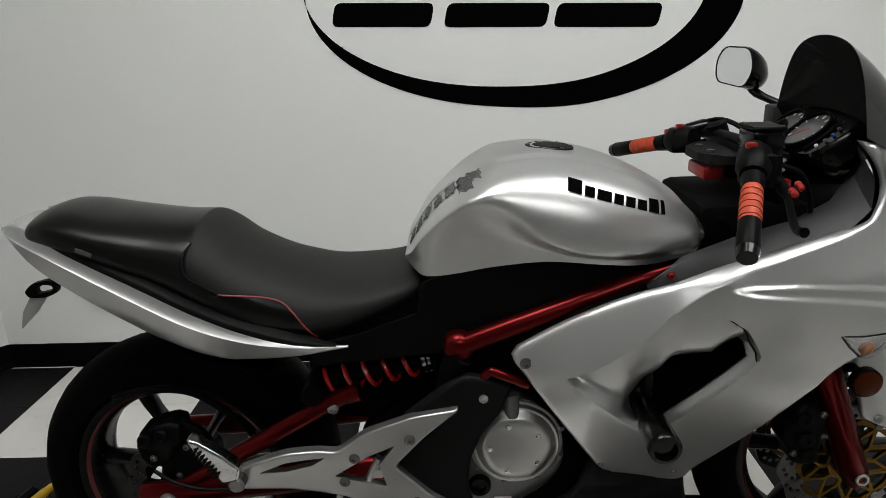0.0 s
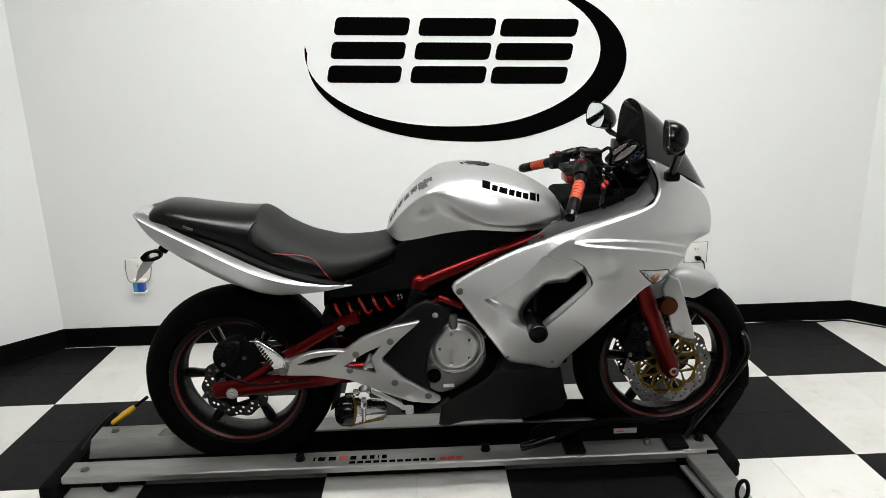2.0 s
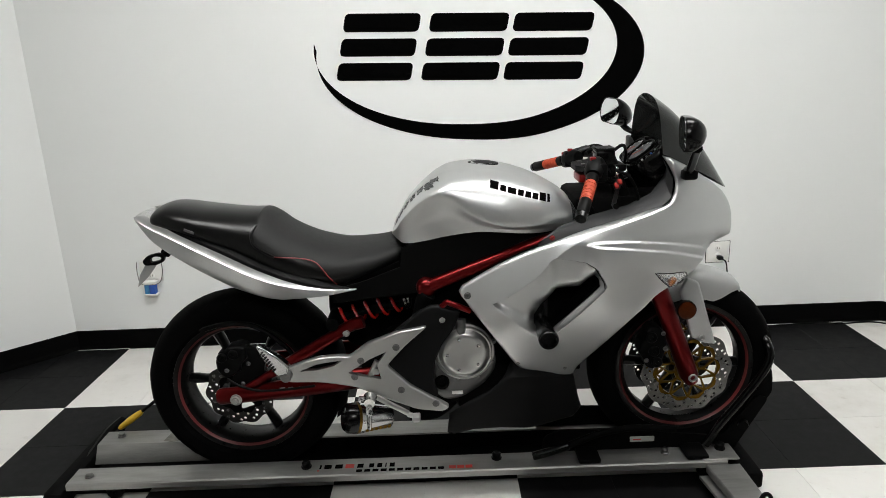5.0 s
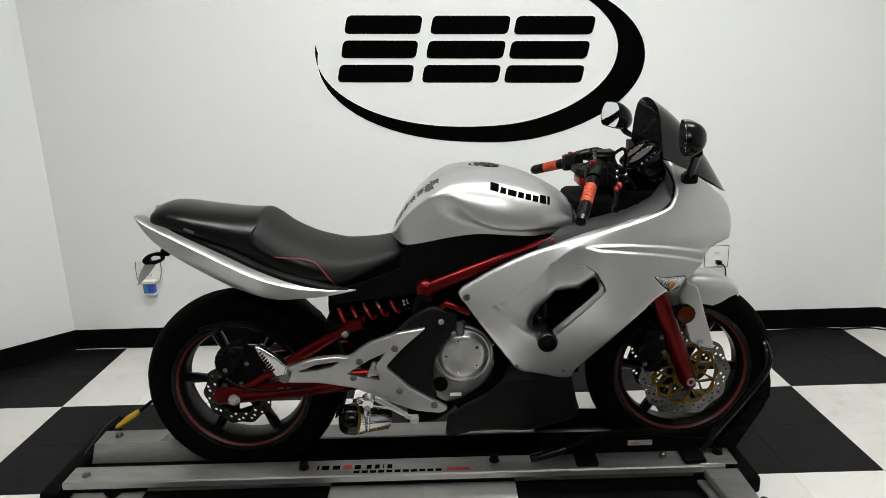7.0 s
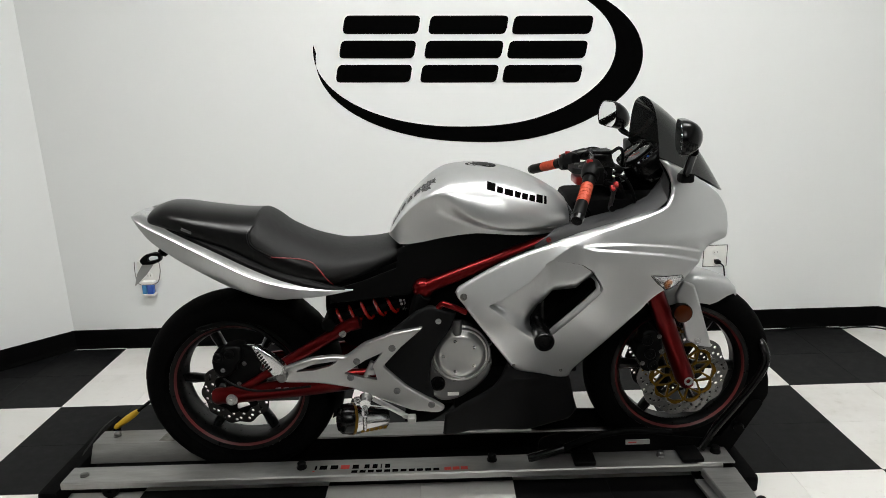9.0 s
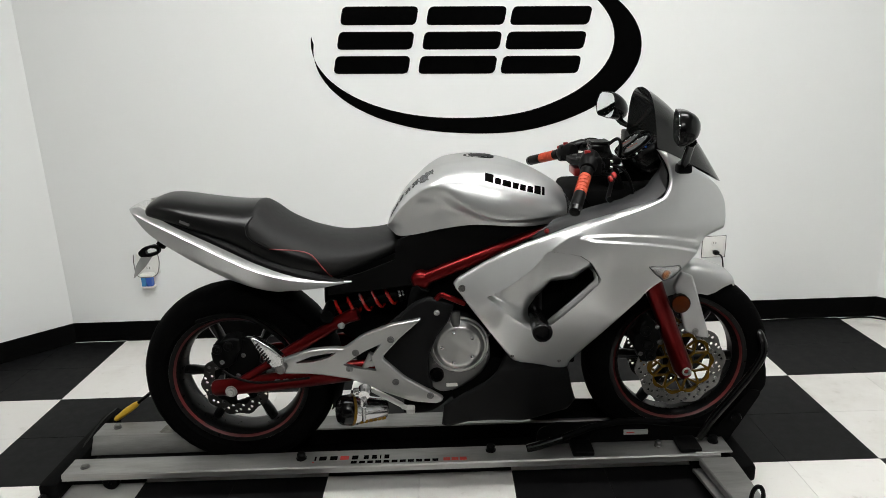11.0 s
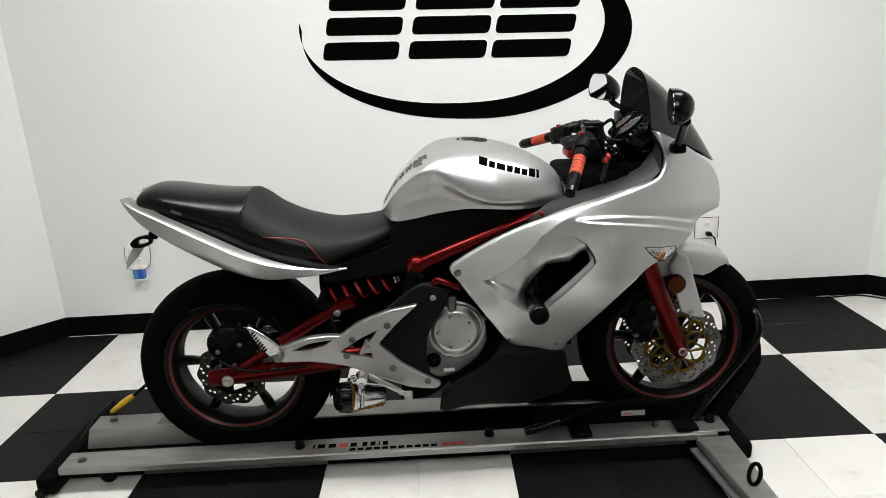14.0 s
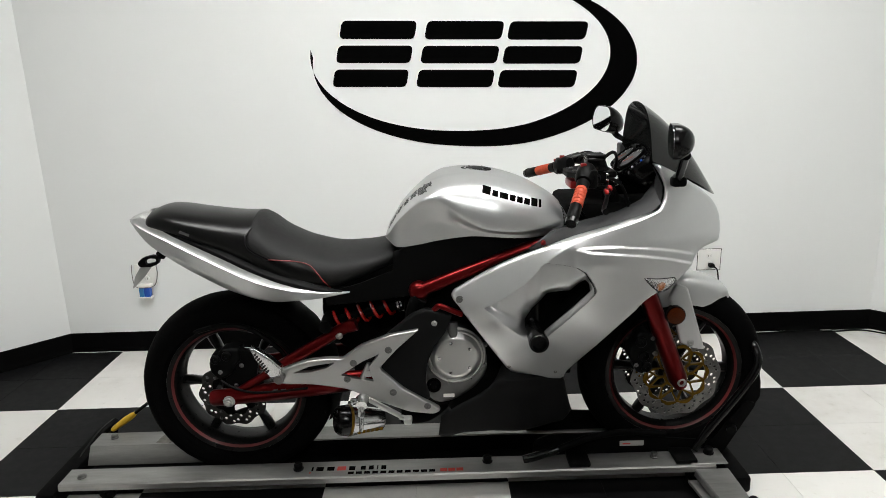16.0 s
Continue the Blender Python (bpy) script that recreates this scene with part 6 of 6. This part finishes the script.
# mirrors
for side, cx, cz, py in ((1, 0.684, 1.138, 0.362), (-1, 0.660, 1.154, 0.272)):
    c = Vector((cx, YC - side * py, cz))
    fwd = Vector((0.98, -0.19, 0.03)).normalized() if side > 0 else Vector((0.955, 0.28, -0.08)).normalized()
    rt = fwd.cross(Vector((0, 0, 1))).normalized()
    up = rt.cross(fwd)
    shape = rounded([(-0.056, -0.036), (0.044, -0.045), (0.066, -0.004), (0.046, 0.044), (-0.044, 0.045), (-0.066, 0.010)], 0.036, 7)
    bm = bmesh.new()
    deep, lean = (0.86, 0.0) if side > 0 else (1.25, 0.30)
    loft(bm, [[c + fwd * (f * deep) + rt * (x * s) + up * (z * s - lean * max(f, 0)) for x, z in [(p[0], p[1]) for p in shape]] for f, s in ((-0.004, 0.93), (-0.006, 0.98), (0.0, 1.0), (0.014, 0.97), (0.026, 0.88), (0.038, 0.74), (0.048, 0.54), (0.055, 0.30), (0.057, 0.1))])
    mir = part("mirror", bm, GLOSS, bike, "black rear-view mirror")
    bm = bmesh.new()
    loft(bm, [[c + fwd * f + rt * (x * s) + up * (z * s) for x, z in [(p[0], p[1]) for p in shape]] for f, s in ((-0.003, 0.92), (-0.0062, 0.92))])
    part("mirror_glass", bm, MIRROR, mir, "mirror glass")
    foot = Vector((0.752 if side > 0 else 0.772, YC - side * (0.222 if side > 0 else 0.170), 1.022))
    bm = bmesh.new()
    m0 = c + fwd * 0.03 - up * 0.02
    if side > 0:
        m1 = c + fwd * 0.030 - up * 0.036
        tube(bm, [m1, m1.lerp(foot, 0.15), m1.lerp(foot, 0.85), foot], [0.013, 0.0115, 0.0115, 0.018], 12)
    else:
        tube(bm, spline([m0, c + fwd * 0.045 - up * 0.055 + Vector((0.01, side * 0.02, 0)), foot + Vector((0.004, -side * 0.02, 0.035)), foot], 5), [0.010] * 6 + [0.0085] * 9 + [0.014], 12)
    part("stalk", bm, GLOSS, mir)
    bm = bmesh.new()
    box(bm, foot.x - 0.020, foot.x + 0.020, foot.y - 0.018, foot.y + 0.018, foot.z - 0.022, foot.z + 0.006, 0.008)
    part("foot", bm, BLACK, mir)
# handlebars
for side in (1, -1):
    E0, E1 = (Vector((0.422, 1.040, 0.954)), Vector((0.478, 1.175, 1.028))) if side > 0 else (Vector((0.406, 1.742, 0.974)), Vector((0.482, 1.600, 1.014)))
    bm = bmesh.new()
    mid = Vector((0.560, YC - side * 0.085, 1.035))
    tube(bm, spline([E1, Vector((0.53, YC - side * 0.16, 1.030)), mid, Vector((0.565, YC, 1.038))], 5), 0.011, 12)
    bar = part("handlebar", bm, BLACK, bike, "black handlebar with orange and black grip")
    L = E1 - E0
    bm = bmesh.new()
    tube(bm, [E0, E0 + L * 0.04, E0 + L * 0.36], [0.012, 0.0162, 0.0158], 16)
    part("grip_end", bm, BLACK, bar)
    bm = bmesh.new()
    tube(bm, [E0 + L * 0.82, E0 + L * 0.98], [0.0160, 0.0175], 16)
    part("grip_collar", bm, BLACK, bar)
    bm = bmesh.new()
    tube(bm, [E0 + L * 0.36, E0 + L * 0.82], 0.0150, 16)
    for k in range(5):
        tube(bm, [E0 + L * (0.40 + 0.085 * k), E0 + L * (0.44 + 0.085 * k)], 0.0163, 16)
    part("grip_sleeve", bm, ORANGE, bar, "orange ribbed grip sleeve")
    bm = bmesh.new()
    tube(bm, [E0 - L * 0.07, E0 + L * 0.02], [0.014, 0.0165], 14)
    part("bar_end", bm, GLOSS, bar)
    # switch housing
    bm = bmesh.new()
    s0 = E0 + L * 1.02
    tube(bm, [s0, s0 + L * 0.10, s0 + L * 0.32, s0 + L * 0.40], [0.020, 0.027, 0.026, 0.018], 12)
    box(bm, s0.x - 0.01, s0.x + 0.04, s0.y - 0.02 + 0.02 * side, s0.y + 0.02 + 0.02 * side, s0.z - 0.02, s0.z + 0.03, 0.008)
    sw = part("switch_housing", bm, BLACK, bar)
    bm = bmesh.new()
    q = s0 + L * 0.2
    box(bm, q.x - 0.014, q.x + 0.002, q.y - 0.006, q.y + 0.008, q.z + 0.020, q.z + 0.031, 0.003)
    part("switch", bm, REDPART, sw, "red switch")
    # lever
    bm = bmesh.new()
    tube(bm, spline([Vector((0.565, YC - side * 0.165, 1.005)), Vector((0.553, YC - side * 0.24, 0.985)), Vector((0.520, YC - side * 0.34, 0.965)), Vector((0.518, YC - side * 0.372, 0.966))], 6), [0.010] * 6 + [0.006] * 10 + [0.008] * 3, 10)
    lev = part("lever", bm, BLACK, bar, "short black lever")
    bm = bmesh.new()
    box(bm, 0.553, 0.577, YC - side * 0.195 - 0.009, YC - side * 0.195 + 0.009, 0.988, 1.004, 0.004)
    part("adjuster", bm, REDPART, lev, "red lever adjuster")
    if side == 1:
        bm = bmesh.new()
        box(bm, 0.502, 0.554, YC - 0.212, YC - 0.150, 1.045, 1.085, 0.006)
        res = part("brake_reservoir", bm, GLOSS, bike, "square black brake fluid reservoir")
        bm = bmesh.new()
        box(bm, 0.501, 0.555, YC - 0.213, YC - 0.149, 1.0855, 1.092, 0.002, 1)
        part("lid", bm, BLACK, res)
bm = bmesh.new()
sheet_pts = rounded([(0.480, -0.04), (0.520, -0.085), (0.600, -0.085), (0.615, 0.085), (0.520, 0.085), (0.480, 0.04)], 0.012)
loft(bm, [[Vector((p[0], YC + p[1], z)) for p in sheet_pts] for z in (1.006, 1.010, 1.020, 1.022)])
clamp = part("bar_clamp", bm, COWL, bike, "dark grey handlebar clamp plate")
for x, y in ((0.505, -0.03), (0.505, 0.03), (0.58, -0.06), (0.58, 0.06)):
    bm = bmesh.new()
    lathe(bm, [(0.007, 0), (0.007, 0.004), (0.0, 0.005)], (x, YC + y, 1.022), (0, 0, 1), 10)
    part("clamp_bolt", bm, STEEL, clamp)
bm = bmesh.new()
box(bm, 0.490, 0.530, YC - 0.045, YC + 0.045, 0.970, 0.996, 0.006)
part("damper", bm, REDPART, bike, "red steering damper body")
for r, pts in ((0.005, [(0.545, YC - 0.12, 1.05), (0.60, YC - 0.10, 1.085), (0.63, YC - 0.03, 1.04), (0.62, YC + 0.02, 0.95)]),
               (0.004, [(0.52, YC - 0.18, 1.02), (0.56, YC - 0.13, 0.99), (0.58, YC - 0.08, 0.93), (0.55, YC - 0.05, 0.85)]),
               (0.005, [(0.52, YC + 0.19, 1.03), (0.58, YC + 0.12, 1.060), (0.62, YC + 0.05, 1.02), (0.60, YC, 0.92)]),
               (0.005, [(0.46, YC - 0.10, 0.90), (0.50, YC - 0.13, 0.92), (0.53, YC - 0.12, 0.88)])):
    bm = bmesh.new()
    tube(bm, spline(pts, 6), r, 8)
    part("control_cable", bm, BLACK, bike, "black control cable")
for x in (0.507, 0.549):
    for y in (YC - 0.206, YC - 0.156):
        bm = bmesh.new()
        lathe(bm, [(0.0036, 0), (0.0036, 0.001), (0.002, 0.0016), (0.001, 0.0008), (0, 0.0008)], (x, y, 1.092), (0, 0, 1), 10)
        part("lid_screw", bm, STEEL, res)
bm = bmesh.new()
box(bm, 0.512, 0.560, YC - 0.205, YC - 0.155, 1.010, 1.046, 0.008)
tube(bm, [(0.530, YC - 0.205, 1.028), (0.524, YC - 0.232, 1.026)], [0.013, 0.011], 14)
cyl_body = part("master_cylinder", bm, BLACK, bike, "black brake master cylinder")
for x, z in ((0.566, 1.034), (0.566, 1.018)):
    bm = bmesh.new()
    lathe(bm, [(0.005, -0.008), (0.005, 0.0), (0.0035, 0.002), (0, 0.002)], (x, YC - 0.190, z), (1, 0, 0), 10)
    part("bolt", bm, CHROME, cyl_body)
bm = bmesh.new()
tube(bm, [(0.478, 1.590, 1.022), (0.520, 1.592, 1.036), (0.552, 1.594, 1.044), (0.562, 1.594, 1.046)], [0.014, 0.0165, 0.0165, 0.012], 16)
perch = part("clutch_perch", bm, GLOSS, bike, "black clutch lever perch")
bm = bmesh.new()
box(bm, 0.498, 0.520, 1.570, 1.586, 1.020, 1.036, 0.004)
part("clamp", bm, BLACK, perch)
bm = bmesh.new()
box(bm, 0.470, 0.486, 1.588, 1.602, 1.030, 1.040, 0.003)
part("switch", bm, REDPART, perch, "red switch")
for k in range(4):
    bm = bmesh.new()
    lathe(bm, [(0.0055, -0.002), (0.0055, 0.002), (0.004, 0.003), (0, 0.003)], (0.540 + 0.008 * (k % 2), 1.176 - 0.010 * (k // 2), 1.004 + 0.010 * (k % 2) - 0.003 * (k // 2)), (-0.3, -0.9, 0.3), 12)
    part("adjuster_wheel", bm, REDPART, bike, "red anodised lever adjuster")
for dy, dz in ((0.0, 0.0), (0.012, -0.010)):
    bm = bmesh.new()
    tube(bm, spline([(0.505, YC - 0.235, 1.020 + dz), (0.545, YC - 0.215 + dy, 1.005 + dz), (0.590, YC - 0.165 + dy, 0.990 + dz), (0.605, YC - 0.110, 0.955), (0.585, YC - 0.07, 0.90)], 6), 0.0036, 8)
    part("throttle_cable", bm, BLACK, bike, "black throttle cable")
bm = bmesh.new()
tube(bm, spline([(0.556, YC - 0.180, 1.026), (0.598, YC - 0.185, 1.010), (0.626, YC - 0.175, 0.960), (0.640, YC - 0.150, 0.90), (0.660, YC - 0.120, 0.80)], 6), 0.0045, 8)
part("brake_hose", bm, BLACK, bike, "black brake hose")
bm = bmesh.new()
box(bm, 0.46, 0.66, YC - 0.13, YC + 0.13, 0.86, 0.945, 0.02)
part("steering_head", bm, DEEP, bike)

# ---- floor tiles, each a piece of its own ----
def tile_mesh(name, mat):
    bm = bmesh.new()
    h, c = 0.1524 - 0.0002, 0.0007
    top = [bm.verts.new((x * (h - c), y * (h - c), 0)) for x, y in ((-1, -1), (1, -1), (1, 1), (-1, 1))]
    mid = [bm.verts.new((x * h, y * h, -0.0009)) for x, y in ((-1, -1), (1, -1), (1, 1), (-1, 1))]
    low = [bm.verts.new((x * h, y * h, -0.004)) for x, y in ((-1, -1), (1, -1), (1, 1), (-1, 1))]
    bm.faces.new(top)
    for a, b in ((top, mid), (mid, low)):
        for j in range(4):
            bm.faces.new((b[j], b[(j + 1) % 4], a[(j + 1) % 4], a[j]))
    me = bpy.data.meshes.new(name)
    bm.to_mesh(me)
    bm.free()
    me.materials.append(mat)
    return me


TW, TB = tile_mesh("white_tile", TILE_W), tile_mesh("black_tile", TILE_B)
S, GX, GY = 0.3048, 0.294, 1.372
far = bmesh.new()
for i in range(-11, 11):
    for j in range(-26, 5):
        x, y = GX + (i + 0.5) * S, GY + (j + 0.5) * S
        white = (i // 2 + j // 2) % 2 == 0
        cut = 0.055 if i == 5 else 0.0      # one column is cut narrower
        x -= 0.0275 if i == 5 else 0.055 if i > 5 else 0.0
        if -2.5 < x < 3.0 and y > -1.5:
            t = new("floor_tile", TW if white else TB)
            t.parent = floor
            t.matrix_basis = Matrix.Translation((x, y, 0)) @ Matrix.Diagonal((1 - cut / S, 1, 1, 1))
        else:
            h = 0.1522
            vs = [far.verts.new((x + u * h, y + v * h, 0)) for u, v in ((-1, -1), (1, -1), (1, 1), (-1, 1))]
            far.faces.new(vs).material_index = 0 if white else 1
me = bpy.data.meshes.new("more_floor_tiles")
far.to_mesh(me)
far.free()
me.materials.append(TILE_W)
me.materials.append(TILE_B)
rest = new("more_floor_tiles", me)
rest.parent = floor
rest["kind"] = "stuff"
